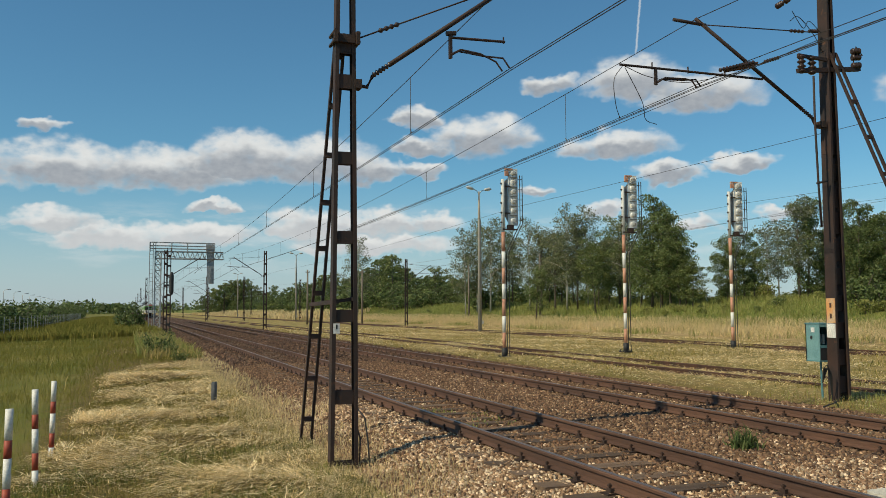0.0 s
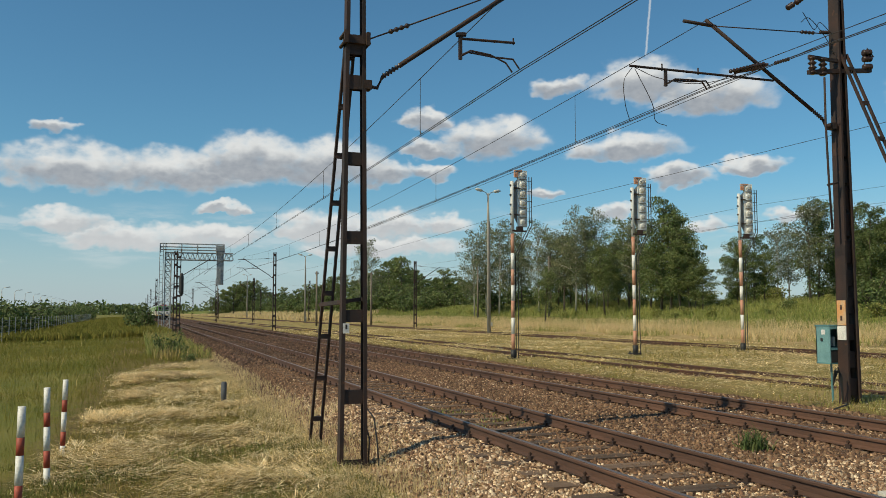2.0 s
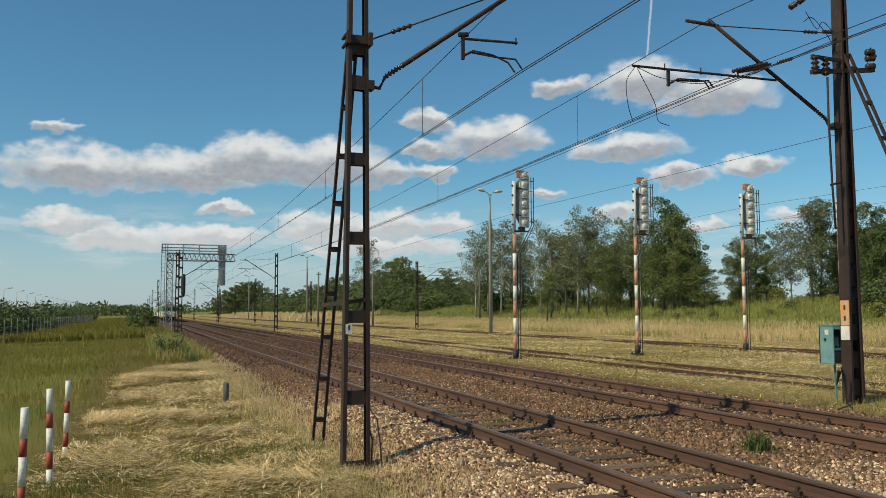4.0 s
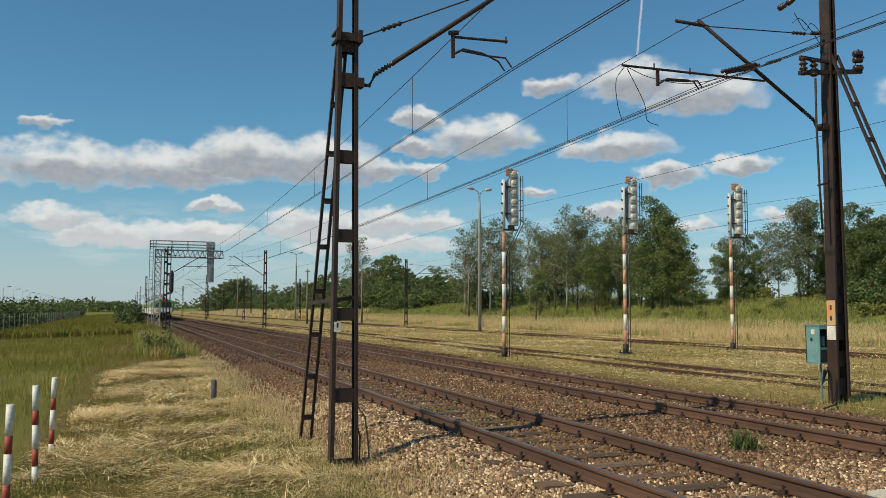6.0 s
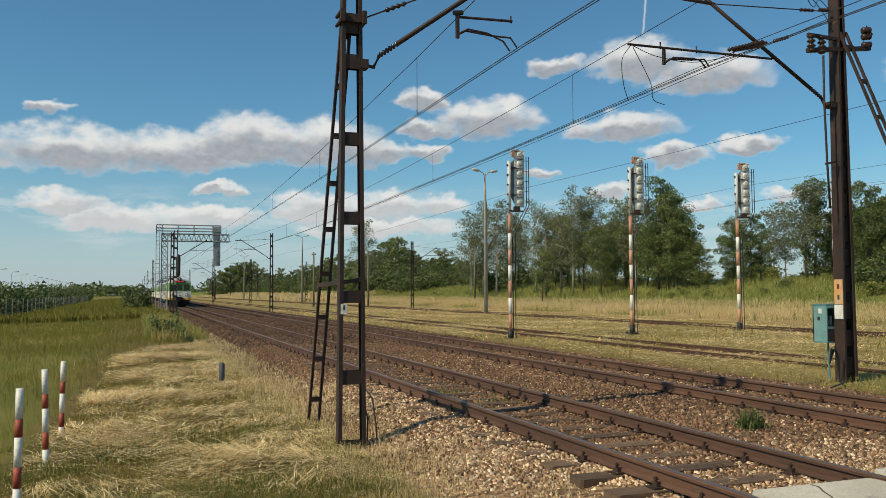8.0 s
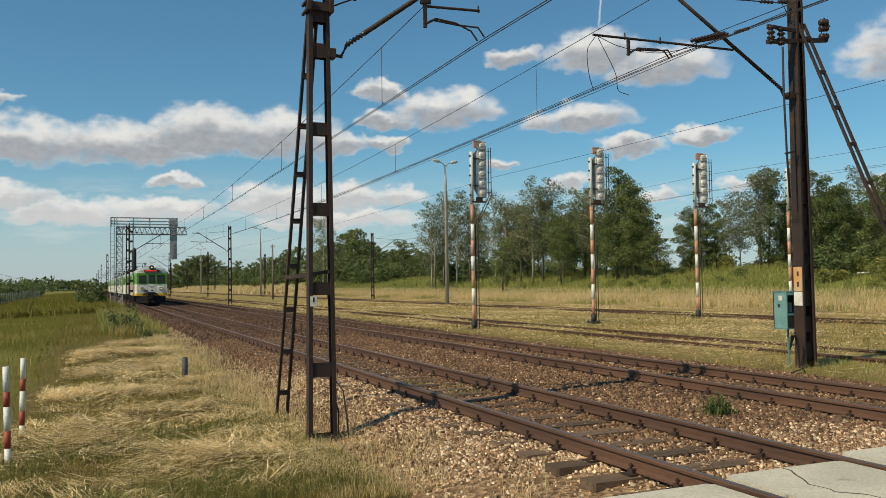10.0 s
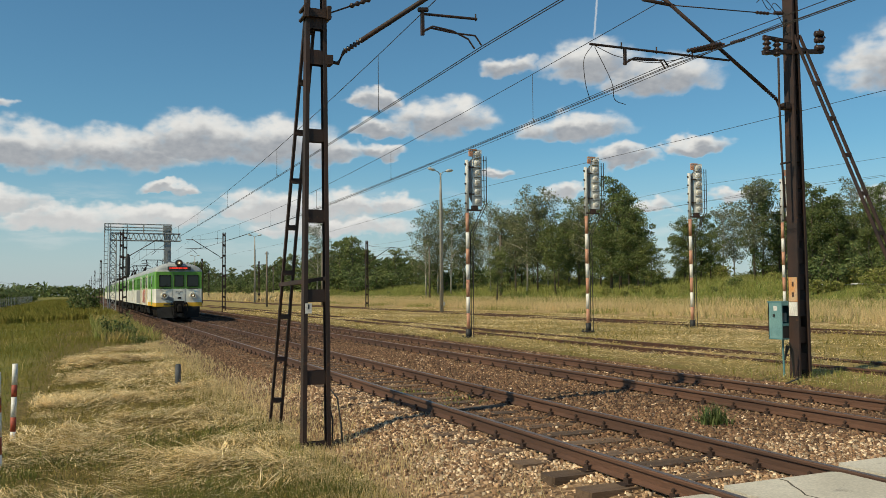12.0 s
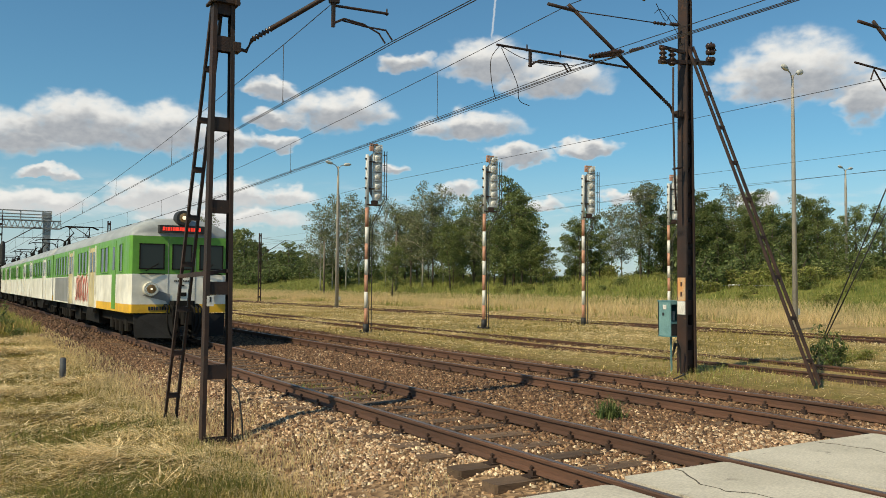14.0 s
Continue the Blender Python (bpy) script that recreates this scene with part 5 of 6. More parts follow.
def train():
    t = thing("electric_train", "green, white and yellow electric multiple unit under way", "train", at=(T1, 223.5, 0))
    lead = coach(t, 0.0, True, True)
    front_end(lead)
    side_marks(lead)
    second = coach(t, CAR + 0.2, False, False)
    pantograph(second, 2.2)
    pantograph(second, 15.6)
    for k in (2, 3, 4, 5):
        o = copy_thing(second, pose(0, (CAR + 0.2) * k, 0))
    for k in range(5):
        s = Shape()
        for i in range(4):
            s.box((0, CAR - 0.12 + (CAR + 0.2) * k + 0.09 * i, 1.95), (2.3 - 0.15 * (i % 2), 0.08, 2.2))
        part("gangway_bellows", s, T_UNDER, t)
    return t


TRAIN = train()

# ---- grass, straw and weeds ----
GRASS = material("grass_blades", [(0.155, 0.145, 0.026), (0.225, 0.19, 0.040), (0.40, 0.30, 0.105)], 0.5, 0.7, 0, 0, 8, island=0.35, spec=0.2, through_light=0.3)
HAY_GRASS = material("yellowed_mown_grass", [(0.27, 0.225, 0.065), (0.36, 0.275, 0.095), (0.52, 0.39, 0.165)], 0.4, 0.7, 0, 0, 8, island=0.3, spec=0.2, through_light=0.3)
WEED = material("dark_grass_blades", [(0.105, 0.125, 0.026), (0.15, 0.155, 0.036), (0.22, 0.20, 0.06)], 0.5, 0.7, 0, 0, 8, island=0.35, spec=0.2, through_light=0.3)
STRAW = material("dry_straw", [(0.72, 0.53, 0.235), (0.46, 0.32, 0.125), (0.95, 0.80, 0.50)], 0.6, 0.7, 0, 0, 8, island=0.35, spec=0.25, through_light=0.2)
TALL = material("tall_meadow_grass", [(0.16, 0.165, 0.030), (0.225, 0.205, 0.045), (0.26, 0.22, 0.058)], 0.3, 0.75, 0, 0, 8, island=0.07, spec=0.1, through_light=0.3)
DRY_TALL = material("dry_tall_grass", [(0.74, 0.57, 0.33), (0.64, 0.495, 0.27), (0.57, 0.46, 0.22)], 0.12, 0.8, 0, 0, 8, island=0.14, spec=0.15, through_light=0.3)
BANK_GRASS = material("green_bank_growth", [(0.205, 0.235, 0.058), (0.265, 0.275, 0.078), (0.36, 0.33, 0.12)], 0.15, 0.75, 0, 0, 8, island=0.2, spec=0.15, through_light=0.3)
LEAF = material("broad_leaves", [(0.10, 0.14, 0.038), (0.145, 0.18, 0.054), (0.22, 0.24, 0.092)], 0.35, 0.6, 0, 0, 8, island=0.4, spec=0.3, through_light=0.3)
LEAF_PALE = material("silvery_leaves", [(0.110, 0.135, 0.055), (0.145, 0.165, 0.072), (0.25, 0.25, 0.15)], 0.35, 0.55, 0, 0, 8, island=0.4, spec=0.35, through_light=0.3)
LEAF_DARK = material("dark_leaves", [(0.072, 0.108, 0.030), (0.102, 0.14, 0.042), (0.16, 0.185, 0.068)], 0.35, 0.6, 0, 0, 8, island=0.4, spec=0.3, through_light=0.25)
BARK = material("bark", [(0.13, 0.105, 0.08), (0.09, 0.072, 0.055)], 3.0, 0.9, 0, 0.4, 30, stretch=(2, 2, 0.3))
BIRCH = material("pale_bark", [(0.46, 0.43, 0.37), (0.34, 0.31, 0.26)], 2.0, 0.8, 0, 0.2, 20, wear=((0.10, 0.09, 0.075), 0.64), stretch=(1, 1, 0.5))


def blade_mesh(name, base, way, length, width, bend, mats, rng):
    """Tapered two-piece blades: from base along way, drooping by bend."""
    n = len(base)
    up = np.array([0, 0, 1.0])
    side = np.cross(way, up)
    bad = np.linalg.norm(side, axis=1) < 1e-3
    side[bad] = (1, 0, 0)
    side /= np.linalg.norm(side, axis=1)[:, None]
    a = rng.uniform(0, 6.28, n)
    flat = np.stack([np.cos(a), np.sin(a), np.zeros(n)], -1)
    steep = np.abs(way[:, 2]) > 0.5
    side[steep] = flat[steep]
    w = side * width[:, None] / 2
    mid = base + way * length[:, None] * 0.55
    tip = base + way * length[:, None] + flat * (length * bend * 0.6)[:, None] - up * (length * bend * 0.45)[:, None]
    v = np.stack([base - w, base + w, mid - w * 0.8, mid + w * 0.8, tip], 1).reshape(-1, 3)
    t = np.array([(0, 1, 3), (0, 3, 2), (2, 3, 4)])
    tris = (t[None] + (np.arange(n) * 5)[:, None, None]).reshape(-1, 3)
    return quick_mesh(name, v, tris, mats)


def patchy(x, y, s, seed):
    """Smooth patches between 0 and 1."""
    return 0.5 + 0.25 * (np.sin(x * s * 1.7 + seed) * np.cos(y * s * 1.3 - seed * 2) + np.sin(x * s * 0.6 - y * s * 0.9 + seed * 3) + 0.6 * np.sin(x * s * 3.3 + y * s * 2.9 + seed))


def sow(name, n, box, lo, hi, width, mats, label, keep=None, power=1.0, lean=0.25, bend=0.3, zf=height, cat="grass"):
    rng = np.random.default_rng(n + len(name))
    x0, x1, y0, y1 = box
    x, y = rng.uniform(x0, x1, n), y0 + (y1 - y0) * rng.uniform(0, 1, n) ** power
    if keep is not None:
        k = rng.uniform(0, 1, n) < keep(x, y)
        x, y = x[k], y[k]
        n = len(x)
    base = np.stack([x, y, zf(x, y) - 0.01], -1)
    a, q = rng.uniform(0, 6.28, n), rng.uniform(0, 1, n) * lean
    way = np.stack([np.cos(a) * q, np.sin(a) * q, np.ones(n)], -1)
    way /= np.linalg.norm(way, axis=1)[:, None]
    length = rng.uniform(lo, hi, n)
    wid = width * (0.7 + 0.6 * rng.uniform(0, 1, n)) * np.clip(y / 12.0, 0.8, 3.5)
    return tagged(new(name, blade_mesh(name, base, way, length, wid, np.full(n, bend) * rng.uniform(0.3, 1.3, n), mats, rng)), label, cat, kind="stuff")


def mound(x, y):
    """Raked heaps of hay on the mown strip."""
    z = np.zeros_like(x)
    for a, b, r, l, h in ((1.35, 9.75, 0.55, 0.5, 0.20), (0.5, 10.6, 0.8, 0.45, 0.13), (1.6, 11.3, 0.7, 0.4, 0.10), (-0.3, 12.4, 0.7, 0.5, 0.10), (0.8, 13.6, 0.9, 0.6, 0.10), (0.0, 16.5, 0.8, 0.8, 0.09), (0.9, 20.0, 1.0, 1.2, 0.09), (0.4, 26.0, 1.2, 1.8, 0.10)):
        z = np.maximum(z, h * np.exp(-((x - a) / r) ** 2 - ((y - b) / l) ** 2))
    return z


def lay_straw(name, n, box, label, keep, lo=0.2, hi=0.6, width=0.009, lift=0.05):
    rng = np.random.default_rng(n)
    x0, x1, y0, y1 = box
    x, y = rng.uniform(x0, x1, n), y0 + (y1 - y0) * rng.uniform(0, 1, n) ** 1.3
    k = rng.uniform(0, 1, n) < keep(x, y)
    x, y = x[k], y[k]
    n = len(x)
    heap = np.clip(keep(x, y), 0, 1)
    base = np.stack([x, y, height(x, y) + rng.uniform(0, 1, n) * lift * (0.3 + heap) + mound(x, y) * rng.uniform(0.2, 1.0, n)], -1)
    # locks of straw that share a direction
    a = -0.3 + 0.55 * np.sin(x * 1.9 + 0.8 * np.sin(y * 1.3)) + 0.45 * np.sin(y * 1.7 - x * 0.7) + rng.normal(0, 0.65, n) + (rng.uniform(0, 1, n) < 0.3) * 3.14159
    way = np.stack([np.cos(a), np.sin(a), rng.uniform(-0.05, 0.28, n)], -1)
    length = rng.uniform(lo, hi, n)
    wid = width * np.clip(y / 9.0, 0.8, 3.0)
    return tagged(new(name, blade_mesh(name, base, way, length, wid, rng.uniform(0.0, 0.5, n), STRAW, rng)), label, "straw", kind="stuff")


def swath(x, y):
    """Loose heaps and drifts of cut hay on the mown strip."""
    rows = np.sin(y * 1.15 + 0.9 * np.sin(x * 1.1) + 0.9) * 0.5 + 0.5
    return np.clip((1.25 * patchy(x, y, 1.5, 2.0) * (0.5 + 0.5 * rows) + 0.5 * patchy(x, y, 3.7, 5.0) - 0.42) * 1.3 + 4.5 * mound(x, y), 0.04, 1.0)


edge = lambda x: np.interp(x, [-6, -1.4, -0.9, -0.4, 0.5, 2.3], [9.0, 9.5, 17.0, 30.0, 33.0, 35.0])
mown_left = lambda x, y: (y < edge(x)).astype(float)
lay_straw("cut_straw", 52000, (-1.6, 2.6, 8.0, 34.0), "pale cut straw lying in loose swaths", lambda x, y: swath(x, y) * mown_left(x, y), 0.08, 0.34, 0.0068, 0.09)


def straw_locks(name, n, each, box, label):
    """Arching locks of cut hay, each a bundle of stalks with one direction."""
    rng = np.random.default_rng(n)
    x0, x1, y0, y1 = box
    cx, cy = rng.uniform(x0, x1, n), y0 + (y1 - y0) * rng.uniform(0, 1, n) ** 1.5
    k = rng.uniform(0, 1, n) < swath(cx, cy) * 1.2 * mown_left(cx, cy)
    cx, cy = cx[k], cy[k]
    m = len(cx)
    turn = -0.3 + 0.55 * np.sin(cx * 1.9 + 0.8 * np.sin(cy * 1.3)) + 0.45 * np.sin(cy * 1.7 - cx * 0.7) + rng.normal(0, 0.4, m) + (rng.uniform(0, 1, m) < 0.5) * 3.14159
    i = np.repeat(np.arange(m), each)
    q = len(i)
    x, y = cx[i] + rng.normal(0, 0.10, q), cy[i] + rng.normal(0, 0.10, q)
    a = turn[i] + rng.normal(0, 0.38, q)
    base = np.stack([x, y, height(x, y) + rng.uniform(0.01, 0.10, q) + mound(x, y) * rng.uniform(0.4, 1.0, q)], -1)
    way = np.stack([np.cos(a), np.sin(a), rng.uniform(0.1, 0.42, q)], -1)
    return tagged(new(name, blade_mesh(name, base, way, rng.uniform(0.18, 0.55, q), np.clip(y / 9.0, 0.8, 3.0) * 0.006, rng.uniform(0.45, 0.85, q), STRAW, rng)), label, "straw", kind="stuff")


straw_locks("straw_locks", 250, 46, (-1.7, 2.3, 8.1, 27.0), "bright arching locks of cut straw")
sow("dark_tufts", 34000, (-1.9, 2.6, 8.0, 12.5), 0.08, 0.24, 0.007, WEED, "dark green grass between the heaps of straw", lambda x, y: np.clip(patchy(x, y, 2.3, 6.0) * 1.6 - 0.55 + np.clip(9.7 - y, 0, 1) * 0.5 - 4.0 * mound(x, y), 0.03, 1), 1.6, 1.3, 0.8)
sow("green_tufts", 46000, (-1.9, 2.4, 7.9, 24.0), 0.05, 0.17, 0.006, GRASS, "dark green grass tufts standing among the straw", lambda x, y: np.clip(patchy(x, y, 2.1, 9.0) * 2.2 - 0.72 + np.clip(9.6 - y, 0, 1) * 0.35 - 4.0 * mound(x, y), 0.05, 1) * mown_left(x, y), 1.5, 1.3, 0.8)
sow("thin_grass", 9000, (-4.0, 2.6, -4.0, 8.0), 0.05, 0.16, 0.009, GRASS, "thin mown grass by the crossing")
sow("short_grass", 75000, (-4.0, 2.7, 7.6, 32.0), 0.04, 0.15, 0.007, GRASS, "short green and yellowing mown grass", lambda x, y: mown_left(x, y) * np.clip(1.3 - 1.0 * swath(x, y), 0.25, 1), 1.5, 1.2, 0.7)
sow("verge_grass", 40000, (1.5, 3.3, 7.6, 40.0), 0.06, 0.20, 0.006, DRY_TALL, "thin dry grass at the foot of the ballast", lambda x, y: np.clip(1.2 - np.abs(x - 2.55) * 1.35, 0, 1) * (0.35 + patchy(x, y, 1.0, 1.0)), 1.3, 0.5, 0.5, lambda x, y: np.maximum(height(x, y), bed_top(x)))
sow("leafy_weeds", 4200, (-1.8, 2.4, 8.0, 12.5), 0.06, 0.2, 0.022, BANK_GRASS, "small green leafy weeds among the straw", lambda x, y: np.clip(patchy(x, y, 2.6, 3.0) * 1.6 - 0.75, 0, 1), 1.0, 1.2, 0.7)
sow("tall_grass", 150000, (-16.0, 2.5, 9.0, 75.0), 0.14, 0.36, 0.0036, TALL, "tall green and yellow meadow grass", lambda x, y: (y > edge(x)) * (0.35 + 0.65 * patchy(x, y, 0.5, 4.0)), 1.45, 0.7, 0.7)
sow("distant_grass", 22000, (-10.5, 2.4, 70.0, 320.0), 0.5, 0.9, 0.03, TALL, "distant olive meadow grass", None, 1.6, 0.4, 0.4)
sow("rough_verge", 8000, (0.4, 2.9, 36.0, 95.0), 0.3, 0.8, 0.012, BANK_GRASS, "rank green weeds along the track bed", lambda x, y: np.clip(patchy(x, y, 0.9, 7.0) - 0.1, 0, 1), 1.2, 0.4, 0.4)
side_keep = lambda x, y: np.clip(0.25 + patchy(x, y, 0.7, 3.0), 0, 1)
sow("siding_grass", 40000, (11.7, 30.5, 5.0, 75.0), 0.05, 0.17, 0.010, HAY_GRASS, "short yellowed mown grass over the sidings", lambda x, y: side_keep(x, y) * np.clip(1.2 - patchy(x, y, 0.45, 6.0), 0.1, 1), 1.3, 0.6, 0.5)
lay_straw("siding_straw", 130000, (11.8, 30.5, 6.0, 80.0), "dry cut straw scattered over the sidings", lambda x, y: np.clip(patchy(x, y, 0.45, 6.0), 0, 1) ** 1.5 + 0.15, 0.12, 0.4, 0.0075, 0.07)
sow("dry_tall_grass", 95000, (31.6, 39.5, 4.0, 150.0), 0.35, 0.85, 0.0065, DRY_TALL, "tall dry tan grass beyond the sidings", lambda x, y: np.clip((x - 31.5) * 0.25 + patchy(x, y, 0.6, 8.0) * 1.5 - 0.55, 0.05, 1), 1.25, 0.8, 0.7)
sow("strip_green", 26000, (30.8, 38.5, 6.0, 120.0), 0.25, 0.7, 0.008, BANK_GRASS, "green patches in the dry grass strip", lambda x, y: np.clip(patchy(x, y, 0.45, 2.0) * 2.6 - 1.35 + np.clip(34 - x, 0, 3) * 0.12, 0.02, 1), 1.25, 0.9, 0.7)
sow("siding_green", 16000, (11.8, 27.0, 5.0, 30.0), 0.06, 0.24, 0.010, GRASS, "green tufts in the mown grass of the sidings", lambda x, y: np.clip(patchy(x, y, 0.8, 1.5) * 2.4 - 1.2 + np.clip(12 - y, 0, 4) * 0.08, 0.02, 1), 1.1, 0.7, 0.6)
sow("dry_grass_strip", 12000, (28.0, 42.0, 150.0, 420.0), 0.7, 1.3, 0.06, DRY_TALL, "distant strip of tan grass", None, 1.2, 0.35, 0.4)
sow("bank_growth", 90000, (37.5, 54.0, 4.0, 170.0), 0.3, 0.8, 0.010, BANK_GRASS, "rank green growth on the bank", lambda x, y: 0.5 + 0.5 * patchy(x, y, 0.35, 5.0), 1.25, 0.9, 0.7)
sow("track_weeds", 2600, (7.0, 7.7, 8.3, 9.1), 0.10, 0.40, 0.020, LEAF_DARK, "small bushy green weed between the tracks", lambda x, y: np.exp(-((x - 7.33) ** 2 + (y - 8.68) ** 2) / 0.018), 1.0, 0.75, 0.7, lambda x, y: bed_top(x))
sow("sleeper_weeds", 1500, (4.6, 5.7, 11.8, 14.2), 0.05, 0.14, 0.012, BANK_GRASS, "low weeds between the rails", lambda x, y: patchy(x, y, 2.0, 1.0) - 0.25, 1.0, 0.9, 0.6, lambda x, y: bed_top(x))
sow("mast_foot_grass", 1500, (11.6, 13.6, 9.0, 13.4), 0.06, 0.24, 0.008, BANK_GRASS, "green tufts round the mast foot", lambda x, y: np.exp(-((x - 12.5) ** 2 + (y - 11.6) ** 2) / 1.2) + 0.12, 1.0, 0.6, 0.5)
sow("shoulder_weeds", 11000, (2.3, 3.7, 6.4, 18.0), 0.05, 0.22, 0.006, DRY_TALL, "sparse dry weeds on the ballast shoulder", lambda x, y: np.clip(patchy(x, y, 2.2, 5.0) - 0.35, 0, 1), 1.2, 0.6, 0.5, lambda x, y: bed_top(x))

sow("dry_verge", 7000, (0.6, 2.9, 36.0, 100.0), 0.3, 0.75, 0.010, HAY_GRASS, "dry yellow grass along the track bed", lambda x, y: np.clip(1.0 - patchy(x, y, 0.9, 7.0), 0, 1), 1.2, 0.5, 0.5)
sow("meadow_flower_stalks", 900, (-14.0, 1.5, 18.0, 80.0), 0.35, 0.6, 0.006, HAY_GRASS, "thin dry seed stalks in the meadow", lambda x, y: (y > edge(x)) * patchy(x, y, 0.35, 9.0), 1.3, 0.4, 0.3)

# ---- trees and shrubs ----


def leaf_cloud(centres, radii, n, size, rng, hang=0.4):
    """Many small leaf-clump faces around the given centres."""
    c = rng.integers(0, len(centres), n)
    d = rng.normal(0, 1, (n, 3))
    d /= np.linalg.norm(d, axis=1)[:, None]
    r = radii[c] * rng.uniform(0.35, 1.0, n) ** 0.5
    p = centres[c] + d * r[:, None] * np.array([1, 1, 0.8])
    u = rng.normal(0, 1, (n, 3))
    u /= np.linalg.norm(u, axis=1)[:, None]
    w = np.cross(u, d + rng.normal(0, 0.4, (n, 3)))
    w /= np.linalg.norm(w, axis=1)[:, None] + 1e-6
    s = size * rng.uniform(0.5, 1.3, n)[:, None]
    v = np.stack([p - u * s, p + w * s * 0.5 + u * s * 0.1, p + u * s, p - w * s * 0.5 - u * s * 0.15], 1).reshape(-1, 3)
    t = np.array([(0, 1, 2), (0, 2, 3)])
    return v, (t[None] + (np.arange(n) * 4)[:, None, None]).reshape(-1, 3)


def tree(kind, seed, h, leaves, bark, n, size, spread, label, start=0.25):
    rng = np.random.default_rng(seed)
    rnd = random.Random(seed)
    t = thing(kind, label, "tree", "tree belt")
    s = Shape()
    lean = Vector((rnd.uniform(-0.05, 0.05) * h, rnd.uniform(-0.05, 0.05) * h, 0))
    trunk = [Vector((0, 0, -0.1)), lean * 0.25 + Vector((0, 0, h * 0.3)), lean * 0.6 + Vector((0.1, 0, h * 0.62)), lean + Vector((0, 0, h * 0.95))]
    k = 0.6 if bark is BIRCH else 0.85
    s.tube(trunk, [0.017 * h * k, 0.013 * h * k, 0.008 * h * k, 0.002 * h], 8)
    centres, radii = [], []
    m = 22
    for k in range(m):
        u = start + (0.97 - start) * (k + rnd.random() * 0.7) / m
        a = k * 2.4 + rnd.uniform(-0.5, 0.5)
        base = trunk[1].lerp(trunk[3], max(0.0, (u - 0.3) / 0.65)) if u > 0.3 else trunk[0].lerp(trunk[1], u / 0.3)
        reach = spread * h * (0.35 + 0.65 * math.sin(math.pi * min(1, (u - start) / (1 - start) * 0.85 + 0.18))) * rnd.uniform(0.6, 1.1)
        end = base + Vector((math.cos(a) * reach, math.sin(a) * reach, h * rnd.uniform(0.04, 0.16)))
        mid = base.lerp(end, 0.5) + Vector((0, 0, h * 0.02))
        s.tube([base, mid, end], [0.005 * h, 0.0032 * h, 0.001 * h], 5)
        for q in (0.4, 0.65, 0.88, 1.06):
            centres.append(base.lerp(end, q) + Vector((rnd.uniform(-1, 1), rnd.uniform(-1, 1), rnd.uniform(-0.5, 0.7))) * h * 0.035)
            radii.append(h * rnd.uniform(0.05, 0.10) * (1.15 if q < 1 else 0.7))
    part("trunk", s, bark, t, "", True)
    v, tri = leaf_cloud(np.array([tuple(c) for c in centres]), np.array(radii), n, size, rng)
    crown = new("crown", quick_mesh("crown", v, tri, leaves))
    crown.parent = t
    return t


def shrub(seed, h, leaves, n, label):
    rng = np.random.default_rng(seed)
    t = thing("shrub", label, "shrub", "shrubs")
    s = Shape()
    cs, rs = [], []
    for k in range(9):
        a, r = rng.uniform(0, 6.28), rng.uniform(0.1, 0.55) * h
        top = (math.cos(a) * r, math.sin(a) * r, h * rng.uniform(0.35, 0.85))
        s.tube([(0, 0, -0.05), (top[0] * 0.5, top[1] * 0.5, top[2] * 0.6), top], [0.02 * h, 0.014 * h, 0.004 * h], 5)
        cs.append(top)
        rs.append(h * rng.uniform(0.16, 0.32))
        cs.append((top[0] * 0.7, top[1] * 0.7, top[2] * 0.5))
        rs.append(h * 0.26)
    part("stem", s, BARK, t)
    v, tri = leaf_cloud(np.array(cs), np.array(rs), n, 0.055, rng)
    o = new("foliage", quick_mesh("foliage", v, tri, leaves))
    o.parent = t
    return t


KINDS = [
    tree("poplar_tree", 11, 10.0, LEAF_PALE, BARK, 7500, 0.105, 0.20, "tall tree with a silvery-green crown", 0.28),
    tree("birch_tree", 12, 10.0, LEAF_PALE, BIRCH, 5400, 0.10, 0.22, "slender birch with a thin open crown", 0.24),
    tree("broadleaf_tree", 13, 10.0, LEAF, BARK, 8500, 0.115, 0.27, "broad green tree with a dense crown", 0.14),
    tree("broadleaf_tree", 14, 10.0, LEAF_DARK, BARK, 8500, 0.115, 0.24, "dark green tree with a dense crown", 0.12),
    tree("broadleaf_tree", 15, 10.0, LEAF, BARK, 7500, 0.115, 0.22, "green tree with an uneven crown", 0.2),
    tree("hedgerow_tree", 16, 10.0, LEAF_DARK, BARK, 2600, 0.22, 0.36, "distant dark green tree of the hedgerow", 0.04),
    tree("hedgerow_tree", 17, 10.0, LEAF, BARK, 2600, 0.22, 0.32, "distant green tree of the hedgerow", 0.04),
]


def plant(kind, bearing, d, top):
    """A tree at a bearing and distance whose crown ends 'top' (rise per distance) above the eye."""
    x, y = d * math.sin(radians(bearing)), d * math.cos(radians(bearing))
    z = float(height(x, y))
    h = max(2.5, top * d + 1.58 - z)
    sc = h / 10.3
    wide = sc if h > 7 else (0.5 * sc + 0.35)
    m = pose(x, y, z - 0.05, 0, 0, random.uniform(0, 360)) @ Matrix.Diagonal((wide * random.uniform(0.9, 1.15), wide * random.uniform(0.9, 1.15), sc, 1))
    if kind not in planted:
        planted.add(kind)
        KINDS[kind].matrix_basis = m
        return KINDS[kind]
    return copy_thing(KINDS[kind], m)


random.seed(21)
planted, set_out = set(), set()
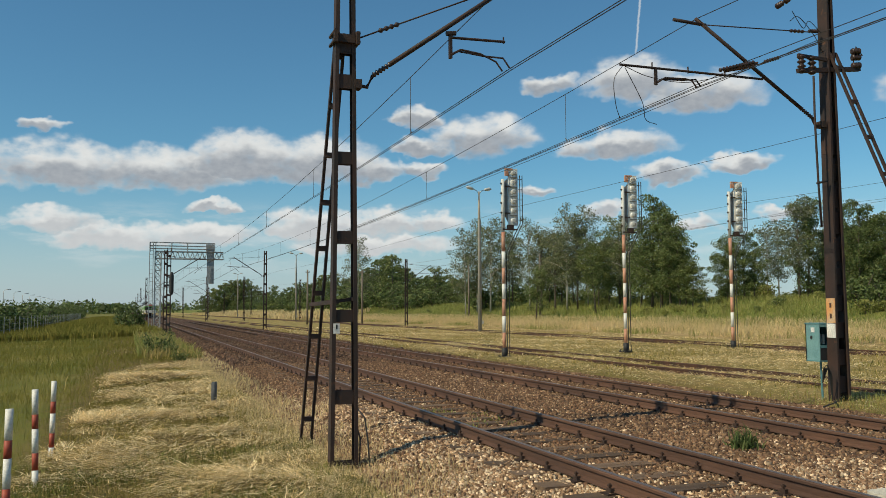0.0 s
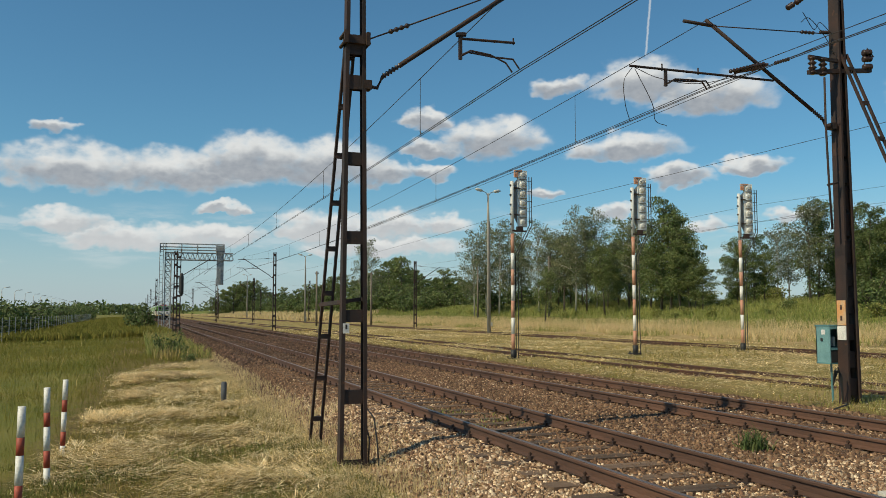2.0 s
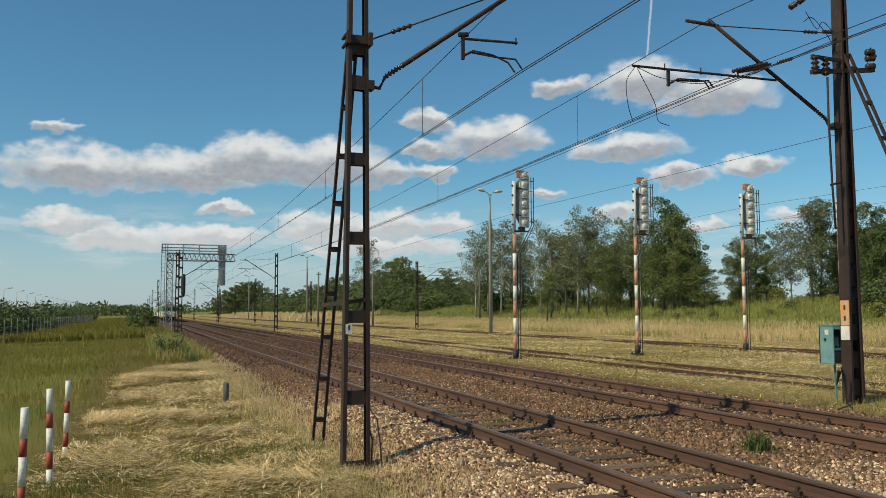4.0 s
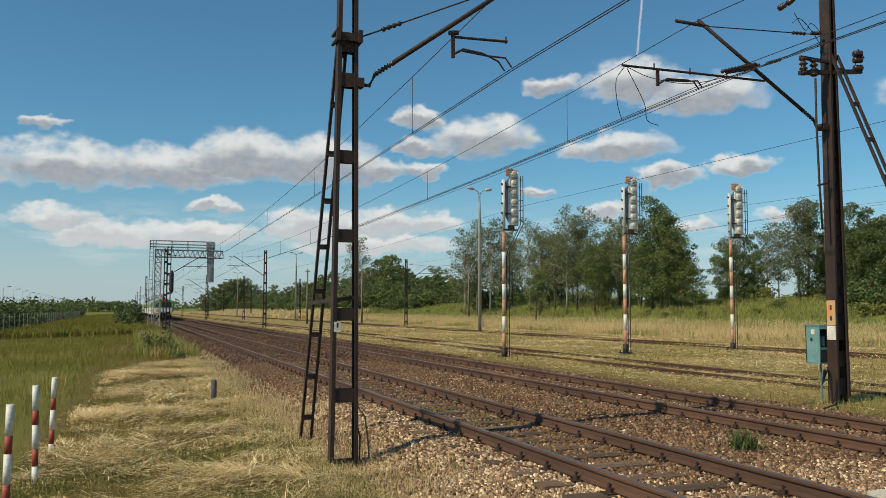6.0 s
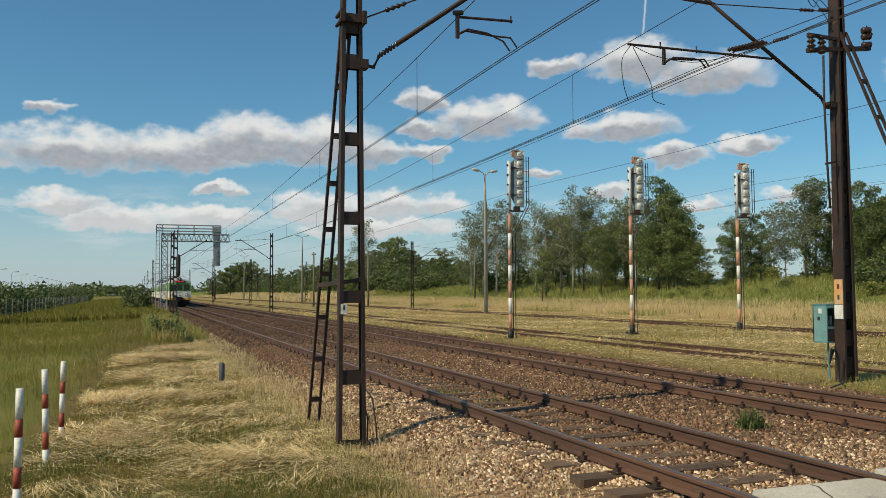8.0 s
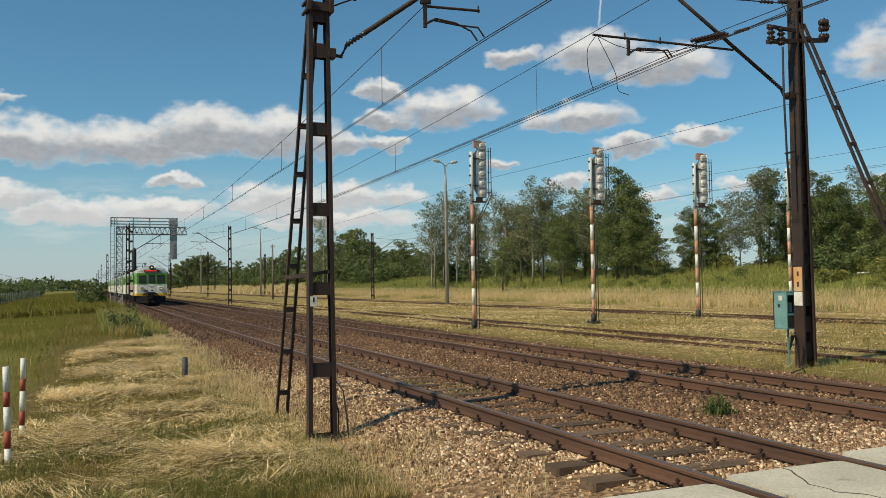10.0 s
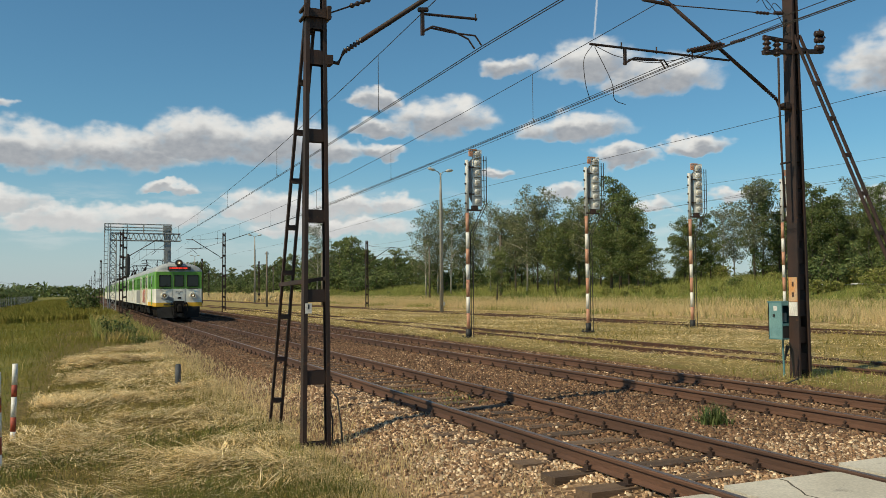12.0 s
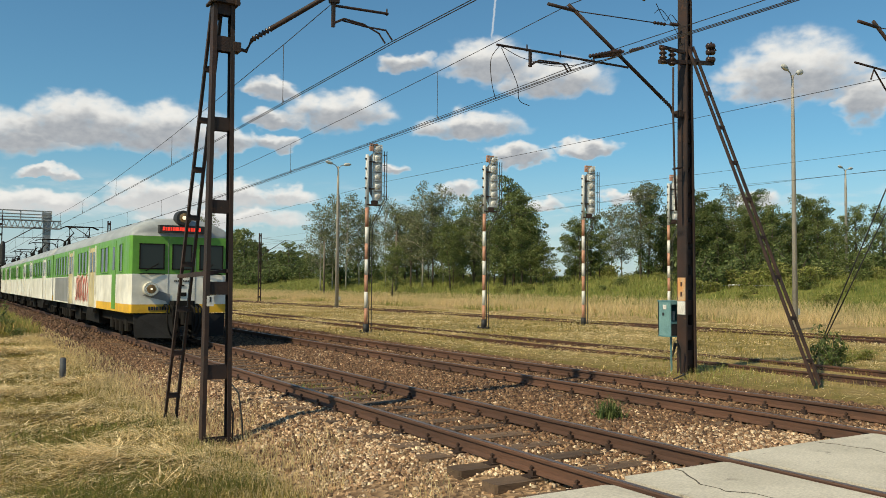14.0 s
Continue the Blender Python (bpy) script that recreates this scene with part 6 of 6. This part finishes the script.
# the belt behind the bank: bearing from the line of the tracks, distance, rise of the crown, kind
for b, d, rise, k in ((22.2, 105, 0.088, 1), (23.0, 108, 0.098, 1), (23.9, 104, 0.101, 1), (24.8, 106, 0.096, 1), (25.4, 110, 0.084, 0),
                      (26.6, 98, 0.101, 1), (27.4, 95, 0.108, 0), (28.3, 92, 0.104, 0), (29.1, 90, 0.114, 1), (29.8, 88, 0.118, 0), (30.5, 90, 0.114, 1), (31.0, 82, 0.078, 4), (27.0, 84, 0.080, 4), (31.2, 86, 0.103, 4),
                      (31.9, 88, 0.096, 0), (32.6, 84, 0.103, 2), (33.3, 82, 0.102, 1), (34.0, 80, 0.112, 4), (34.7, 78, 0.124, 3), (35.3, 77, 0.126, 2), (35.9, 76, 0.118, 3), (36.5, 75, 0.107, 2),
                      (36.9, 75, 0.090, 4), (37.3, 74, 0.062, 2), (39.5, 74, 0.080, 3), (39.8, 73, 0.094, 2), (40.5, 74, 0.091, 3), (41.1, 74, 0.094, 4), (41.9, 80, 0.091, 1), (42.6, 82, 0.091, 1),
                      (43.8, 71, 0.137, 0), (44.3, 72, 0.122, 3), (45.3, 74, 0.098, 0), (45.8, 76, 0.100, 4), (46.5, 72, 0.114, 3), (47.2, 70, 0.117, 3), (48.0, 71, 0.108, 2),
                      (48.8, 70, 0.103, 3), (49.6, 72, 0.110, 1), (50.4, 69, 0.104, 2), (51.2, 70, 0.113, 3), (52.0, 68, 0.107, 2), (52.9, 70, 0.112, 4), (53.8, 70, 0.105, 3), (54.7, 69, 0.114, 2)):
    plant(k, b, d, rise)
for i in range(14):
    plant(random.choice((2, 3, 4)), 55.5 + i * 1.4, 68 + random.uniform(-4, 5), random.uniform(0.10, 0.12))
# darker trees that close the belt behind
for i in range(12):
    plant(random.choice((3, 3, 4)), 28.0 + i * 0.76 + random.uniform(-0.2, 0.2), random.uniform(94, 104), random.uniform(0.078, 0.092))
for i in range(12):
    plant(random.choice((2, 3, 3)), 45.6 + i * 0.85 + random.uniform(-0.3, 0.3), random.uniform(76, 82), random.uniform(0.082, 0.098))
# the long hedgerow towards the horizon
for row in (0, 1):
    b = 4.6 + 0.15 * row
    while b < 22.6:
        rise = float(np.interp(b, [4, 6, 7.3, 8.2, 9.5, 11.2, 12.5, 14, 15.2, 16.2, 17, 18, 19, 20, 21.3, 22.5], [0.010, 0.033, 0.040, 0.027, 0.027, 0.034, 0.045, 0.044, 0.049, 0.052, 0.064, 0.060, 0.043, 0.048, 0.040, 0.043]))
        d = min((52 + 9 * row + random.uniform(-2, 3)) / math.sin(radians(b)), 390 + 30 * row)
        plant(random.choice((5, 5, 6)), b, d, rise * random.uniform(0.78, 1.04))
        b += random.uniform(0.26, 0.46)
plant(1, 14.8, 150, 0.079)

sh = [shrub(31, 1.0, LEAF, 1000, "green leafy shrub in the grass"), shrub(32, 1.0, LEAF_DARK, 1000, "dark green bushy weeds"), shrub(33, 1.0, BANK_GRASS, 1000, "light green scrub on the bank")]


def bush(k, x, y, h, w=1.0):
    m = pose(x, y, float(height(x, y)) - 0.03, 0, 0, random.uniform(0, 360)) @ Matrix.Diagonal((h * w, h * w, h, 1))
    if k not in set_out:
        set_out.add(k)
        sh[k].matrix_basis = m
        return sh[k]
    return copy_thing(sh[k], m)


bush(1, 1.15, 38.5, 1.25, 0.8)
for x, y, h in ((1.8, 37.0, 0.7), (2.0, 34.8, 0.6), (1.6, 40.5, 0.8), (2.2, 36.2, 0.5)):
    bush(0, x, y, h, 1.2)
bush(1, 0.9, 96, 2.4, 1.2)
bush(1, -0.2, 104, 2.2, 1.2)
for i in range(60):
    y = random.uniform(18, 120)
    bush(random.choice((0, 2, 2, 2, 2)), random.uniform(40, 51), y, random.uniform(0.5, 1.2), 1.3)
for i in range(26):
    b = radians(26 + i * 1.9 + random.uniform(-0.6, 0.6))
    d = max(random.uniform(66, 80), random.uniform(49, 54) / math.sin(b))
    bush(random.choice((0, 1, 0)), d * math.sin(b), d * math.cos(b), random.uniform(0.9, 1.8), 1.2)
# thick undergrowth between the trunks of the belt, and scrub before it
for i in range(96):
    b = radians(22 + i * 0.62 + random.uniform(-0.3, 0.3))
    if 38.2 < math.degrees(b) < 38.9 or 42.0 < math.degrees(b) < 43.0:
        continue
    d = max(random.uniform(74, 92), random.uniform(52, 58) / math.sin(b))
    bush(random.choice((0, 0, 1, 2)), d * math.sin(b), d * math.cos(b), random.uniform(1.5, 2.7) * (1.5 if math.degrees(b) > 47 else 1.0), 1.2)
for i in range(34):
    b = radians(46.5 + i * 0.6 + random.uniform(-0.4, 0.4))
    d = random.uniform(54, 64)
    bush(random.choice((0, 1, 2)), d * math.sin(b), d * math.cos(b), random.uniform(1.2, 2.3), 1.2)
for i in range(70):
    y = 70 + 4.2 * i + random.uniform(-2, 2)
    bush(random.choice((0, 1, 1)), -11.3 - 0.02 * (y - 70) - random.uniform(0, 2.5), y, random.uniform(1.9, 2.9) + 0.003 * y, 1.6)
for i in range(40):
    bush(random.choice((0, 1)), random.uniform(43, 52), 100 + 7 * i + random.uniform(-3, 3), random.uniform(2.5, 4.5), 1.3)
bush(1, 16.0, 11.3, 0.75, 0.9)
bush(2, 17.3, 11.9, 0.6, 1.3)
bush(2, 18.6, 12.2, 0.5, 1.5)
for i in range(22):
    bush(random.choice((0, 1)), random.uniform(40, 60), 120 + i * 9 + random.uniform(-4, 4), random.uniform(2.5, 5.0), 1.3)

# the dark line of far woods
def far_woods():
    rng = np.random.default_rng(77)
    a = np.radians(np.concatenate([rng.uniform(-40, 8, 420), rng.uniform(8, 75, 420)]))
    d = rng.uniform(700, 1100, len(a))
    cs = np.stack([np.sin(a) * d, np.cos(a) * d, rng.uniform(1, 6, len(a))], -1)
    rs = rng.uniform(6, 12, len(a)) * (0.55 + 0.45 * np.sin(a * 23.0) ** 2)
    v, tri = leaf_cloud(cs, rs, 26000, 2.0, rng)
    return tagged(new("far_woods", quick_mesh("far_woods", v, tri, LEAF_DARK)), "dark line of distant woods on the horizon", "woods", kind="stuff")


far_woods()

# ---- the wire fence on the meadow's far side ----


def fence():
    t = thing("wire_fence", "thin grey posts with wire along the meadow", "fence", at=(-9.4, 58, -0.72))
    s = Shape()
    s.tube([(0, 0, -0.1), (0, 0, 1.9)], 0.032, 6)
    first = part("post", s, GALV, t)
    for k in range(1, 46):
        sharing(first, "post", t, pose(-0.05 * k, 4.0 * k, 0))
    for z in (0.3, 0.8, 1.25, 1.65):
        s = Shape()
        s.tube([(0, 0, z), (-2.25, 180, z)], 0.008, 4)
        part("fence_wire", s, GALV, t)
    return t


fence()


def tall_lamp():
    t = thing("yard_lamp", "slim grey lamp pole beyond the fence", "street lamp", "yard lamps")
    s = Shape()
    s.tube([(0, 0, 0), (0, 0, 6.0), (0.3, 0, 6.3), (1.2, 0, 6.4)], [0.08, 0.05, 0.04, 0.07], 7)
    part("pole", s, GALV, t, "", True)
    return t


yl = tall_lamp()
yl.matrix_basis = pose(-20.0, 130, -0.8)
for k in range(1, 16):
    copy_thing(yl, pose(-20.0 - 0.4 * k, 130 + 18 * k, -0.8))

# ---- motion ----


def motions():
    walk(TRAIN, [(t, pose(T1, 23.3 + 14.25 * (14.0 - t), 0)) for t in (0.0, 2.0, 4.0, 6.0, 8.0, 10.0, 11.0, 12.0, 13.0, 14.0)])


motions()
